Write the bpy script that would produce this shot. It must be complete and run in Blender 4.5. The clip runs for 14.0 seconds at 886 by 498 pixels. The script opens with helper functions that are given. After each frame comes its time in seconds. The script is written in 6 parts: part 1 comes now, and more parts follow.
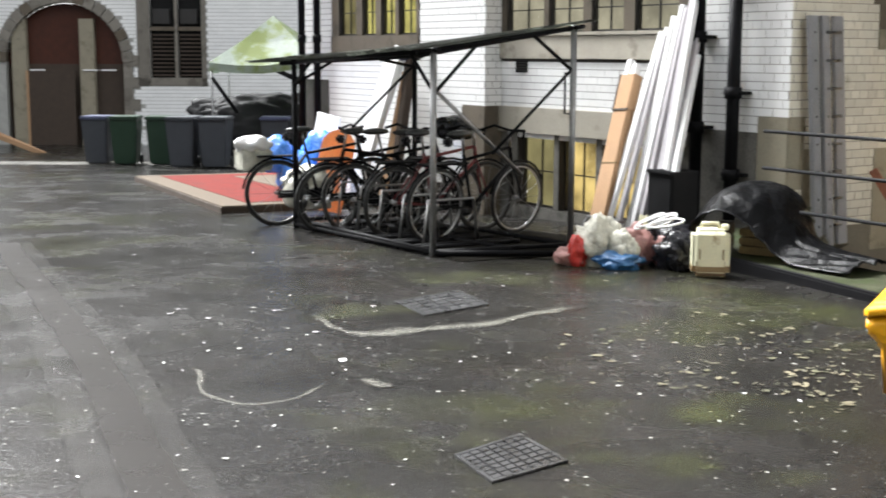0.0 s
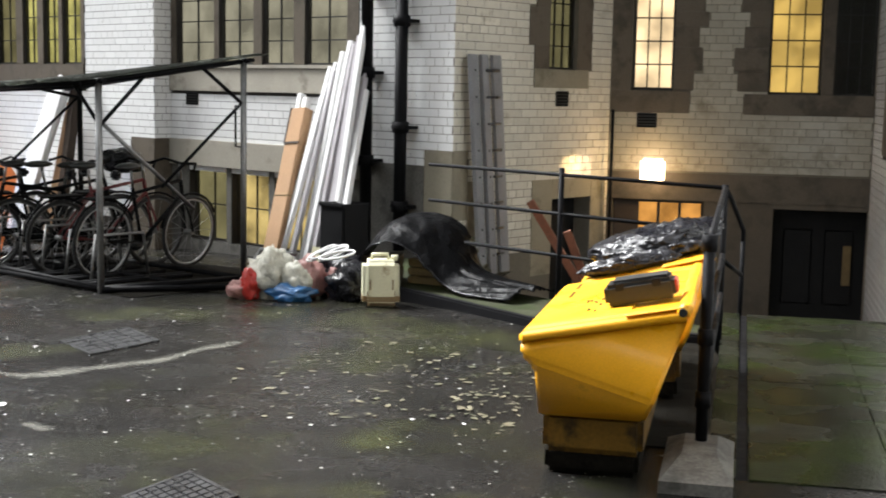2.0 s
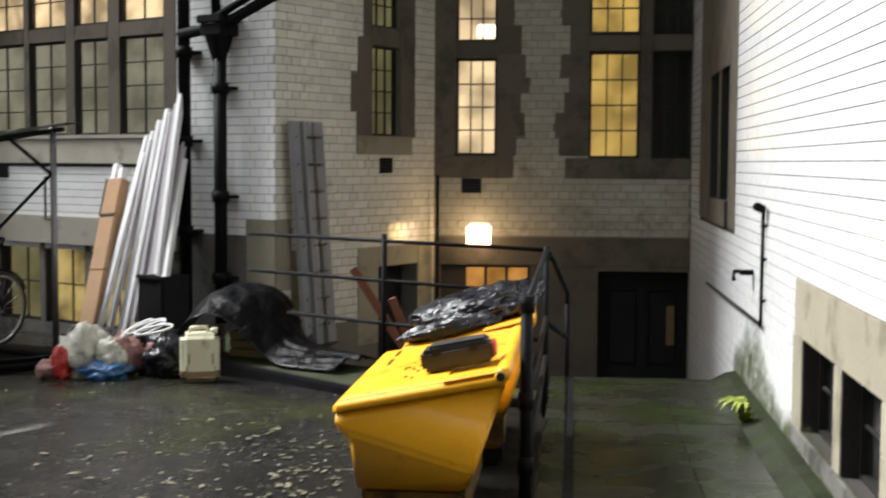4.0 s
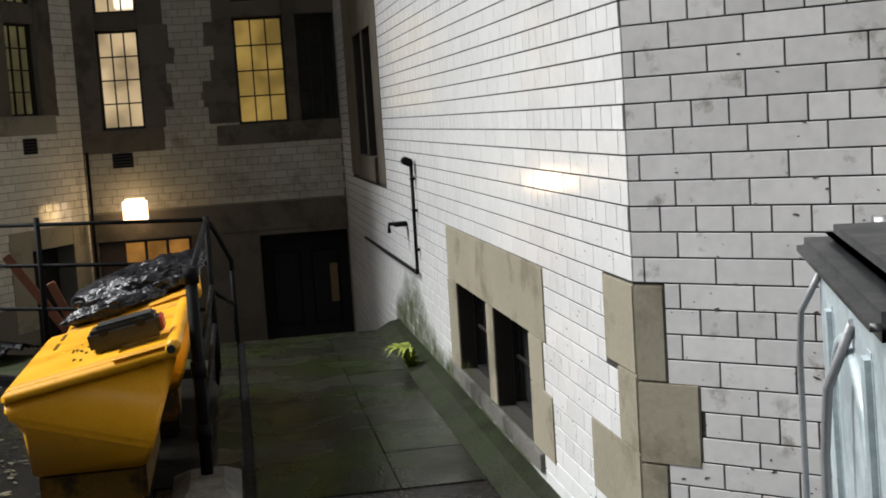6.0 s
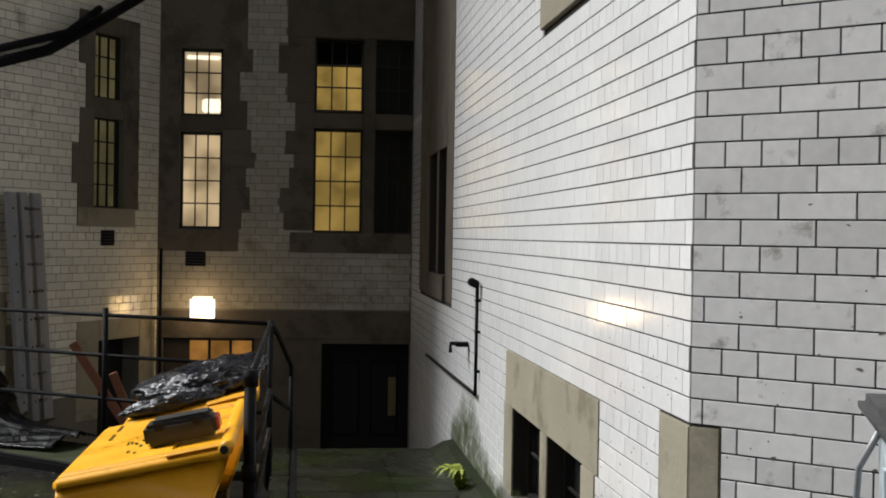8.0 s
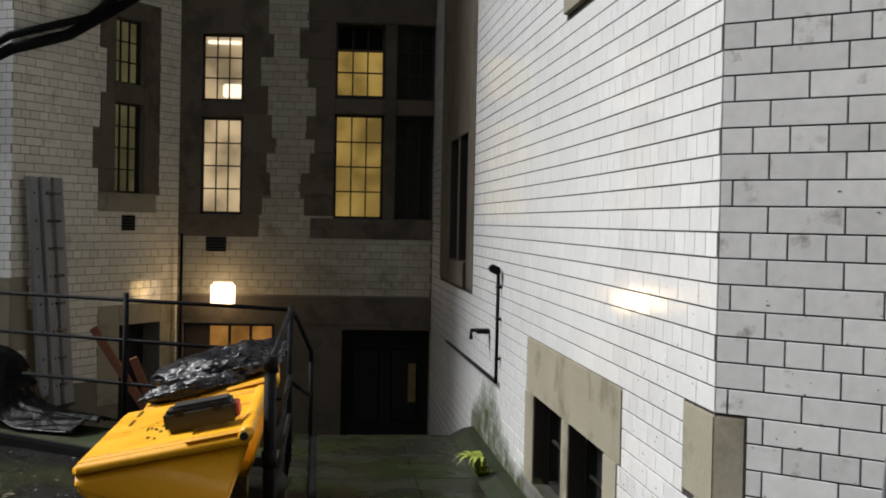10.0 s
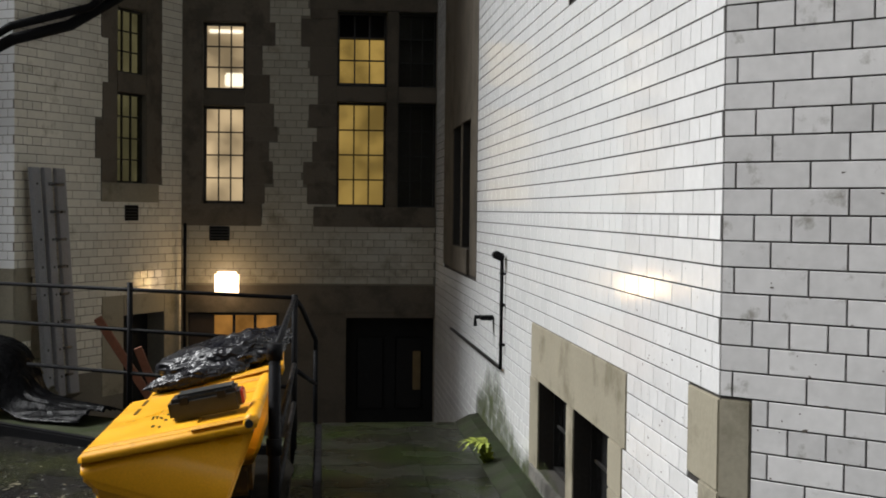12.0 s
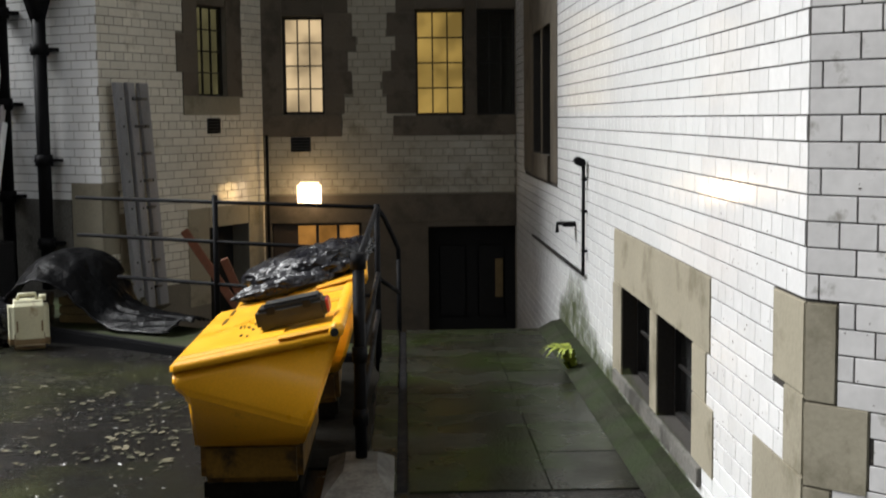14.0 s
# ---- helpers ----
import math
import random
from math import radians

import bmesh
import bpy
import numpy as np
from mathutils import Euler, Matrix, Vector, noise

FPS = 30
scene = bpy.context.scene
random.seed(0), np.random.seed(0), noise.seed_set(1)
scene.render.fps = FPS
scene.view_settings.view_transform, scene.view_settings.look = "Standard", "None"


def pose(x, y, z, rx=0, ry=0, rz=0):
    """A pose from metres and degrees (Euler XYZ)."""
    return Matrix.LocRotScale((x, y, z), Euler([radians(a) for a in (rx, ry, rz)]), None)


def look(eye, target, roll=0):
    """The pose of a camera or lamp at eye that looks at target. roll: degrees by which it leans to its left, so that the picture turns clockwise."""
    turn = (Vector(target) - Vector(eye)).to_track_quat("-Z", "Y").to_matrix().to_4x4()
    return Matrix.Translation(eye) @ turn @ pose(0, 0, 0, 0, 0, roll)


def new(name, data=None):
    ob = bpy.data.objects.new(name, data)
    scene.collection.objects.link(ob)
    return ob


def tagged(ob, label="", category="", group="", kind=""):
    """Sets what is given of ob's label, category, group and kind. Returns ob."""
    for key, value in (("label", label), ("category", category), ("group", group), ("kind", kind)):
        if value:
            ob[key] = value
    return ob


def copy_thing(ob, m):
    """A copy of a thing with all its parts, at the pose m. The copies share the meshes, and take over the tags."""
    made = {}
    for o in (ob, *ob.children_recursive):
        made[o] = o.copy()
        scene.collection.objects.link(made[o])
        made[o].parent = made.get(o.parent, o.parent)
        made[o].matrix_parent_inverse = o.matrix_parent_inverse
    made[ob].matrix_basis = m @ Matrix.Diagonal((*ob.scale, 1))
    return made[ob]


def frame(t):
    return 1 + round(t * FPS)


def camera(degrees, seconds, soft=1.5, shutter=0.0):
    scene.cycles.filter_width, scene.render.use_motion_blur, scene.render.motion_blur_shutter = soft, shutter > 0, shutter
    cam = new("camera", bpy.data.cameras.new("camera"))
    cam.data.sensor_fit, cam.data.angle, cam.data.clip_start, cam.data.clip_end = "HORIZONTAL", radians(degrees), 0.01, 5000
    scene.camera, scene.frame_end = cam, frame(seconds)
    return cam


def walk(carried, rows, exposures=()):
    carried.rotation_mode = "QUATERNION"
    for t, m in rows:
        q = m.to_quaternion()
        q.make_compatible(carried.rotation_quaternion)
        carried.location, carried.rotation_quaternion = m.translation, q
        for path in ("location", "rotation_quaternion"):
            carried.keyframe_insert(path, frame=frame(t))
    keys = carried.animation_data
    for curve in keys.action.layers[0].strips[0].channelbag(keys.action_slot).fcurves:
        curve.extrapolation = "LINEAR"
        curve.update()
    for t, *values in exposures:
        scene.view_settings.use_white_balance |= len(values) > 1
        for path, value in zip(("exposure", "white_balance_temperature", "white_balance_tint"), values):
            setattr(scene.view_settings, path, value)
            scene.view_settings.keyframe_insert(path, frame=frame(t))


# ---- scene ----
cam = camera(37.8, 14.0, soft=1.8, shutter=0.5)
PATH = [
    (0, (0.008, 0.113, 1.555), (-0.896, 1.872, 1.256), 0.2),
    (0.5, (0.015, 0.133, 1.555), (-0.795, 1.938, 1.263), 0.6),
    (1, (0.034, 0.105, 1.568), (-0.66, 1.963, 1.311), 2.5),
    (1.5, (0.053, 0.104, 1.567), (-0.506, 2.008, 1.315), 1.1),
    (2, (0.066, 0.089, 1.569), (-0.378, 2.023, 1.324), 1.1),
    (2.2, (0.074, 0.08, 1.573), (-0.35, 2.019, 1.329), 1.2),
    (4.3, (0.137, 0.33, 1.524), (0.01, 2.324, 1.442), 1.0),
    (4.5, (0.137, 0.344, 1.521), (0.056, 2.342, 1.467), 1.2),
    (5, (0.134, 0.238, 1.537), (0.156, 2.235, 1.435), -2.8),
    (5.5, (0.148, 0.176, 1.542), (0.375, 2.153, 1.346), -4.1),
    (6, (0.148, 0.123, 1.552), (0.462, 2.087, 1.345), -3.7),
    (6.5, (0.147, 0.106, 1.555), (0.374, 2.084, 1.37), -2.7),
    (7, (0.147, 0.086, 1.559), (0.361, 2.072, 1.46), 0.3),
    (7.5, (0.147, 0.096, 1.558), (0.358, 2.084, 1.519), 0.7),
    (8, (0.146, 0.089, 1.559), (0.367, 2.077, 1.54), 0.9),
    (8.2, (0.14, 0.067, 1.56), (0.371, 2.053, 1.547), 0.6),
    (10.3, (0.146, 0.138, 1.557), (0.319, 2.129, 1.512), 1.6),
    (10.5, (0.147, 0.134, 1.55), (0.318, 2.126, 1.503), 2.1),
    (11, (0.147, 0.13, 1.551), (0.325, 2.122, 1.495), 1.7),
    (11.5, (0.147, 0.13, 1.551), (0.339, 2.12, 1.491), 1.3),
    (12, (0.147, 0.141, 1.549), (0.332, 2.131, 1.49), 0.6),
    (12.5, (0.147, 0.144, 1.548), (0.31, 2.136, 1.489), 0.3),
    (13, (0.147, 0.159, 1.545), (0.28, 2.153, 1.46), 0.3),
    (13.5, (0.147, 0.147, 1.547), (0.231, 2.14, 1.414), -0.2),
    (14, (0.148, 0.143, 1.548), (0.207, 2.132, 1.347), -0.6),
]
EXPOSURES = ((0.0, 1.8), (2.2, 1.36), (4.5, 0.7), (6.5, -0.02), (12.5, 0.02), (14.0, 0.29))
walk(cam, [(t, look(eye, target, roll)) for t, eye, target, roll in PATH], EXPOSURES)

# ---------- light ----------
world = bpy.data.worlds.new("world")
scene.world = world
world.use_nodes = True
wn = world.node_tree
sky = wn.nodes.new("ShaderNodeTexSky")
sky.sky_type, sky.sun_disc = "NISHITA", False
SUN_AZ, SUN_EL = 160.0, 47.0
sky.sun_elevation, sky.sun_rotation = radians(SUN_EL), radians(90 - SUN_AZ)
sky.air_density, sky.dust_density, sky.ozone_density = 1.0, 6.0, 0.6
grey = wn.nodes.new("ShaderNodeHueSaturation")
grey.inputs["Saturation"].default_value = 0.25
wn.links.new(sky.outputs[0], grey.inputs["Color"])
cloud = wn.nodes.new("ShaderNodeMix")
cloud.data_type = "RGBA"
cloud.inputs["Factor"].default_value = 0.5
cloud.inputs["B"].default_value = (4.6, 4.7, 4.8, 1)
wn.links.new(grey.outputs[0], cloud.inputs["A"])
wn.links.new(cloud.outputs["Result"], wn.nodes["Background"].inputs["Color"])
wn.nodes["Background"].inputs["Strength"].default_value = 0.13
sun = new("sun", bpy.data.lights.new("sun", "SUN"))
sun.data.energy, sun.data.angle, sun.data.color = 4.6, radians(26), (0.97, 0.99, 1.0)
sun.matrix_world = look((0, 0, 0), (-math.cos(radians(SUN_AZ)), -math.sin(radians(SUN_AZ)), -math.tan(radians(SUN_EL))))


# ---------- materials ----------
def mat(name, base, rough=0.6, metal=0.0, vary=0.25, scale=6.0, bump=0.15, fine=60.0, stain=None, stain_at=0.55, stain_scale=1.2, per="", rough_vary=0.1, coat=0.0, spec=0.5, crease=0.0):
    m = bpy.data.materials.new(name)
    m.use_nodes = True
    nt = m.node_tree
    N, L = nt.nodes, nt.links
    b = N["Principled BSDF"]
    co = N.new("ShaderNodeTexCoord")
    geo = N.new("ShaderNodeNewGeometry")
    n1 = N.new("ShaderNodeTexNoise")
    n1.inputs["Scale"].default_value, n1.inputs["Detail"].default_value = scale, 6
    n2 = N.new("ShaderNodeTexNoise")
    n2.inputs["Scale"].default_value, n2.inputs["Detail"].default_value = fine, 3
    for n in (n1, n2):
        L.new(geo.outputs["Position"], n.inputs["Vector"])
    add = N.new("ShaderNodeMath")
    add.operation = "ADD"
    L.new(n1.outputs["Fac"], add.inputs[0])
    L.new(n2.outputs["Fac"], add.inputs[1])
    total = add.outputs[0]
    if per:
        info = N.new("ShaderNodeObjectInfo") if per == "object" else geo
        more = N.new("ShaderNodeMath")
        more.operation = "MULTIPLY_ADD"
        L.new(info.outputs["Random" if per == "object" else "Random Per Island"], more.inputs[0])
        more.inputs[1].default_value = 0.8
        L.new(total, more.inputs[2])
        total = more.outputs[0]
    ramp = N.new("ShaderNodeMapRange")
    ramp.inputs["From Min"].default_value, ramp.inputs["From Max"].default_value = 0.6, 1.4 + (0.8 if per else 0)
    ramp.inputs["To Min"].default_value, ramp.inputs["To Max"].default_value = 1 - vary, 1 + vary * 0.6
    L.new(total, ramp.inputs["Value"])
    mul = N.new("ShaderNodeMix")
    mul.data_type, mul.blend_type = "RGBA", "MULTIPLY"
    mul.inputs["Factor"].default_value = 1
    mul.inputs["A"].default_value = (*base, 1)
    L.new(ramp.outputs[0], mul.inputs["B"])
    colour = mul.outputs["Result"]
    if stain:
        n3 = N.new("ShaderNodeTexNoise")
        n3.inputs["Scale"].default_value, n3.inputs["Detail"].default_value, n3.inputs["Roughness"].default_value = stain_scale, 8, 0.65
        L.new(geo.outputs["Position"], n3.inputs["Vector"])
        edge = N.new("ShaderNodeMapRange")
        edge.inputs["From Min"].default_value, edge.inputs["From Max"].default_value = stain_at, stain_at + 0.12
        L.new(n3.outputs["Fac"], edge.inputs["Value"])
        mix = N.new("ShaderNodeMix")
        mix.data_type = "RGBA"
        L.new(edge.outputs[0], mix.inputs["Factor"])
        L.new(colour, mix.inputs["A"])
        mix.inputs["B"].default_value = (*stain, 1)
        colour = mix.outputs["Result"]
    L.new(colour, b.inputs["Base Color"])
    rr = N.new("ShaderNodeMapRange")
    rr.inputs["From Min"].default_value, rr.inputs["From Max"].default_value = 0.3, 0.7
    rr.inputs["To Min"].default_value, rr.inputs["To Max"].default_value = max(0.02, rough - rough_vary), min(1, rough + rough_vary)
    L.new(n1.outputs["Fac"], rr.inputs["Value"])
    L.new(rr.outputs[0], b.inputs["Roughness"])
    b.inputs["Metallic"].default_value = metal
    b.inputs["Coat Weight"].default_value = coat
    b.inputs["Specular IOR Level"].default_value = spec
    if bump:
        bp = N.new("ShaderNodeBump")
        bp.inputs["Strength"].default_value, bp.inputs["Distance"].default_value = bump, 0.01
        L.new(add.outputs[0], bp.inputs["Height"])
        L.new(bp.outputs[0], b.inputs["Normal"])
        if crease:
            # sharp folds of thin plastic sheet
            warp = N.new("ShaderNodeMix")
            warp.data_type = "VECTOR"
            warp.inputs["Factor"].default_value = 0.12
            L.new(geo.outputs["Position"], warp.inputs["A"])
            L.new(n1.outputs["Color"], warp.inputs["B"])
            fold = N.new("ShaderNodeTexVoronoi")
            fold.feature = "DISTANCE_TO_EDGE"
            fold.inputs["Scale"].default_value = crease
            L.new(warp.outputs["Result"], fold.inputs["Vector"])
            fb = N.new("ShaderNodeBump")
            fb.inputs["Strength"].default_value, fb.inputs["Distance"].default_value = 0.7, 0.25 / crease
            L.new(fold.outputs["Distance"], fb.inputs["Height"])
            L.new(bp.outputs[0], fb.inputs["Normal"])
            L.new(fb.outputs[0], b.inputs["Normal"])
    return m


def glow(name, base, strength, dark=0.35):
    """A lit room seen through a window: brightness and tint vary across it."""
    m = bpy.data.materials.new(name)
    m.use_nodes = True
    N, L = m.node_tree.nodes, m.node_tree.links
    N.remove(N["Principled BSDF"])
    e = N.new("ShaderNodeEmission")
    geo = N.new("ShaderNodeNewGeometry")
    n = N.new("ShaderNodeTexNoise")
    n.inputs["Scale"].default_value, n.inputs["Detail"].default_value = 2.6, 3
    L.new(geo.outputs["Position"], n.inputs["Vector"])
    r = N.new("ShaderNodeMapRange")
    r.inputs["From Min"].default_value, r.inputs["From Max"].default_value = 0.35, 0.65
    r.inputs["To Min"].default_value, r.inputs["To Max"].default_value = strength * dark, strength
    L.new(n.outputs["Fac"], r.inputs["Value"])
    L.new(r.outputs[0], e.inputs["Strength"])
    e.inputs["Color"].default_value = (*base, 1)
    L.new(e.outputs[0], N["Material Output"].inputs["Surface"])
    return m


M = {}
M["brick"] = mat("glazed_brick", (0.78, 0.785, 0.78), 0.08, vary=0.08, scale=3, fine=25, bump=0.04, per="island", stain=(0.42, 0.41, 0.38), stain_at=0.66, stain_scale=9, rough_vary=0.04)
M["brick_piece"] = mat("glazed_brick_piece", (0.745, 0.74, 0.735), 0.09, vary=0.14, scale=7, fine=30, bump=0.05, per="object", stain=(0.4, 0.37, 0.34), stain_at=0.66, stain_scale=16, rough_vary=0.04)
# two darker brick copies: grime plus the recess shade put into the colour
M["brick_dim_grimy"] = mat("dimmed_grimy_brick", (0.37, 0.345, 0.285), 0.11, vary=0.22, scale=2, fine=25, bump=0.04, per="island", stain=(0.22, 0.2, 0.155), stain_at=0.55, stain_scale=2.0, rough_vary=0.05)
M["brick_side"] = mat("dimmed_glazed_brick", (0.66, 0.63, 0.54), 0.1, vary=0.2, scale=2, fine=25, bump=0.04, per="island", stain=(0.33, 0.3, 0.23), stain_at=0.58, stain_scale=2.0, rough_vary=0.05)
M["mortar"] = mat("mortar", (0.05, 0.046, 0.042), 0.9, spec=0.1)
M["mortar_soft"] = mat("soft_lime_mortar", (0.15, 0.135, 0.105), 0.9)
M["mortar_pale"] = mat("painted_joint", (0.34, 0.34, 0.32), 0.9)
M["stone"] = mat("sandstone", (0.115, 0.097, 0.075), 0.85, vary=0.3, scale=5, bump=0.25, per="object", stain=(0.075, 0.064, 0.05), stain_at=0.5, stain_scale=3.0, spec=0.2)
M["pale"] = mat("pale_sandstone", (0.27, 0.245, 0.185), 0.8, vary=0.3, scale=4, bump=0.12, per="object", stain=(0.17, 0.152, 0.108), stain_at=0.54, stain_scale=3.2, spec=0.2)
M["buff"] = mat("buff_sandstone", (0.38, 0.355, 0.3), 0.8, vary=0.3, scale=4, bump=0.12, per="object", stain=(0.24, 0.22, 0.18), stain_at=0.54, stain_scale=3.2, spec=0.2)
M["weathered"] = mat("weathered_grey_stone", (0.2, 0.185, 0.16), 0.85, vary=0.35, scale=5, bump=0.25, per="object", stain=(0.11, 0.1, 0.085), stain_at=0.52, stain_scale=2.0, spec=0.2)
M["iron"] = mat("black_iron", (0.006, 0.006, 0.007), 0.6, vary=0.4, scale=12, bump=0.2, spec=0.08)
M["steel"] = mat("dull_steel", (0.28, 0.28, 0.28), 0.45, metal=0.8, vary=0.3, scale=9)
M["steel_wet"] = mat("worn_wet_iron", (0.06, 0.06, 0.062), 0.3, metal=0.5, vary=0.4, scale=9)
M["scrap"] = mat("pale_scrap", (0.36, 0.36, 0.33), 0.6, vary=0.3, scale=20)
M["leaf"] = mat("trodden_leaf", (0.15, 0.135, 0.085), 0.5, vary=0.5, scale=9, stain=(0.07, 0.075, 0.04), stain_at=0.48, stain_scale=8)
M["chip"] = mat("chipped_glaze", (0.09, 0.075, 0.06), 0.8, vary=0.4, scale=30)
# bin yellow darkened for the bin's own shade, with dirt stains
M["yellow_shaded"] = mat("shaded_yellow_plastic", (0.14, 0.074, 0.01), 0.5, vary=0.4, scale=7, spec=0.2, stain=(0.03, 0.018, 0.006), stain_at=0.5, stain_scale=5)
M["tub"] = mat("black_tub_plastic", (0.008, 0.008, 0.009), 0.6, vary=0.3, spec=0.25)
M["alu"] = mat("dull_aluminium", (0.3, 0.3, 0.31), 0.5, metal=0.4, vary=0.2, scale=7)
M["brown_liquid"] = mat("brown_liquid", (0.2, 0.14, 0.07), 0.4, vary=0.3)
M["galv"] = mat("galvanised_steel", (0.47, 0.54, 0.565), 0.4, metal=0.12, vary=0.3, scale=9, bump=0.1, stain=(0.3, 0.36, 0.38), stain_at=0.5, stain_scale=6)
M["yellow"] = mat("yellow_plastic", (0.85, 0.40, 0.012), 0.36, vary=0.14, scale=5, bump=0.06, fine=120, stain=(0.5, 0.23, 0.015), stain_at=0.62, stain_scale=5)
M["dark"] = mat("dark_plastic", (0.02, 0.021, 0.022), 0.4, vary=0.3, scale=8)
M["bag"] = mat("black_bag", (0.007, 0.007, 0.010), 0.27, vary=0.3, scale=13, bump=0.15, fine=30, spec=0.38, crease=8)
M["tarp"] = mat("black_tarpaulin", (0.006, 0.0063, 0.0075), 0.4, vary=0.4, scale=12, bump=0.25, fine=60, spec=0.13, crease=3.5)
M["white"] = mat("white_plastic", (0.78, 0.78, 0.78), 0.4, vary=0.08, scale=4)
M["trunking"] = mat("grey_trunking", (0.42, 0.4, 0.42), 0.5, vary=0.2, scale=5)
M["card"] = mat("cardboard", (0.40, 0.25, 0.145), 0.85, vary=0.15, scale=4, spec=0.2)
M["orange"] = mat("orange_board", (0.72, 0.34, 0.15), 0.6, vary=0.2)
M["wood"] = mat("raw_wood", (0.17, 0.06, 0.03), 0.75, vary=0.3, scale=10)
M["can"] = mat("cream_plastic", (0.62, 0.60, 0.42), 0.5, vary=0.1, scale=5, stain=(0.28, 0.2, 0.1), stain_at=0.57, stain_scale=6)
M["blue"] = mat("blue_bag", (0.07, 0.26, 0.78), 0.3, vary=0.25, scale=12, bump=0.3, crease=9)
M["clear"] = mat("milky_bag", (0.55, 0.54, 0.46), 0.3, vary=0.3, scale=12, bump=0.3, crease=14)
M["red"] = mat("red_carpet", (0.13, 0.022, 0.018), 0.95, vary=0.5, scale=5, stain=(0.07, 0.03, 0.025), stain_at=0.55, stain_scale=2.5, spec=0.08)
M["beige"] = mat("beige_carpet", (0.11, 0.09, 0.07), 0.95, vary=0.25, scale=10, spec=0.08)
M["rim"] = mat("dull_rim", (0.10, 0.10, 0.10), 0.4, metal=0.5, vary=0.3)
M["rim_bright"] = mat("bright_rim", (0.42, 0.42, 0.42), 0.35, metal=0.4, vary=0.2)
M["redframe"] = mat("dark_red_paint", (0.12, 0.012, 0.014), 0.35, vary=0.2)
M["redbag"] = mat("red_bag", (0.5, 0.04, 0.03), 0.35, vary=0.3)
M["pinkbag"] = mat("pinkish_bag", (0.42, 0.22, 0.2), 0.4, vary=0.4, scale=14)
M["bluebag"] = mat("dark_blue_bag", (0.03, 0.12, 0.28), 0.35, vary=0.4)
M["door"] = mat("brown_door", (0.062, 0.021, 0.013), 0.55, vary=0.4, scale=5, spec=0.2)
M["board"] = mat("brown_board", (0.06, 0.045, 0.035), 0.7, vary=0.3, spec=0.2)
M["bin"] = mat("grey_bin_plastic", (0.05, 0.055, 0.065), 0.45, vary=0.2)
M["binlid"] = mat("blue_bin_lid", (0.07, 0.08, 0.14), 0.45, vary=0.2)
M["bingreen"] = mat("green_bin_plastic", (0.015, 0.04, 0.022), 0.45, vary=0.2)
M["canopy"] = mat("green_canopy", (0.46, 0.53, 0.46), 0.6, vary=0.35, scale=2, stain=(0.25, 0.31, 0.09), stain_at=0.5, stain_scale=1.0)
M["roof"] = mat("corrugated_roof", (0.10, 0.11, 0.095), 0.6, vary=0.5, scale=4, stain=(0.34, 0.37, 0.32), stain_at=0.52, stain_scale=3)
M["fern"] = mat("fern_leaf", (0.26, 0.31, 0.035), 0.5, vary=0.4, scale=20)
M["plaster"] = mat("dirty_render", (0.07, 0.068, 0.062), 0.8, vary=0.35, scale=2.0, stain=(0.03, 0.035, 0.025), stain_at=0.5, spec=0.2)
M["soot"] = mat("sooty_render", (0.14, 0.135, 0.122), 0.8, vary=0.5, scale=2.6, stain=(0.045, 0.043, 0.038), stain_at=0.5, stain_scale=2.2, spec=0.2)
M["brick_worn"] = mat("soiled_glazed_brick", (0.62, 0.606, 0.6), 0.12, vary=0.24, scale=6, fine=30, bump=0.06, per="object", stain=(0.3, 0.285, 0.26), stain_at=0.585, stain_scale=9, rough_vary=0.06)
M["frame"] = mat("dark_window_frame", (0.012, 0.011, 0.01), 0.5)
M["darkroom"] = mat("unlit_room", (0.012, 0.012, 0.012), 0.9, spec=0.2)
M["curtain"] = mat("dim_net_curtain", (0.06, 0.06, 0.05), 0.9, vary=0.4, scale=3, spec=0.2)
M["old_wood"] = mat("weathered_wood", (0.16, 0.115, 0.055), 0.8, vary=0.4, scale=9, spec=0.2)
M["rubber"] = mat("tyre_rubber", (0.012, 0.012, 0.012), 0.75)
M["slate"] = mat("wet_flagstone", (0.0145, 0.0155, 0.011), 0.26, vary=0.45, scale=2.5, bump=0.25, rough_vary=0.2, per="object", stain=(0.012, 0.0185, 0.0045), stain_at=0.46, stain_scale=1.4, spec=0.26)
M["mossy"] = mat("mossy_cement", (0.013, 0.0155, 0.0065), 0.6, vary=0.6, scale=5, bump=0.5, stain=(0.011, 0.018, 0.004), stain_at=0.45, stain_scale=3.0, spec=0.2)
M["mossy_slab"] = mat("mossy_concrete", (0.03, 0.034, 0.016), 0.6, vary=0.6, scale=5, bump=0.5, stain=(0.02, 0.03, 0.007), stain_at=0.45, stain_scale=3.0, spec=0.2)
# near-black that puts shade into the ground sheets and the bin feet
M["painted_shade"] = mat("leaf_mould", (0.008, 0.007, 0.005), 0.95, vary=0.6, scale=14, bump=0.8, spec=0.05)
M["moss"] = mat("moss", (0.03, 0.042, 0.012), 0.9, vary=0.6, scale=9, bump=0.6, spec=0.2)
M["lit_white"] = glow("lit_room_bright", (1.0, 0.74, 0.42), 0.8, 0.32)
M["lit_yellow"] = glow("lit_room_yellow", (0.95, 0.62, 0.16), 0.45, 0.4)
M["lit_dim"] = glow("lit_room_dim", (0.62, 0.55, 0.26), 0.17, 0.5)
M["lit_bay"] = glow("lit_room_bay", (0.85, 0.78, 0.26), 0.4, 0.35)
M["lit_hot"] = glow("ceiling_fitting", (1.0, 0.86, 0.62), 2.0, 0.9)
M["lit_orange"] = glow("lit_room_orange", (1.0, 0.45, 0.10), 0.5, 0.3)
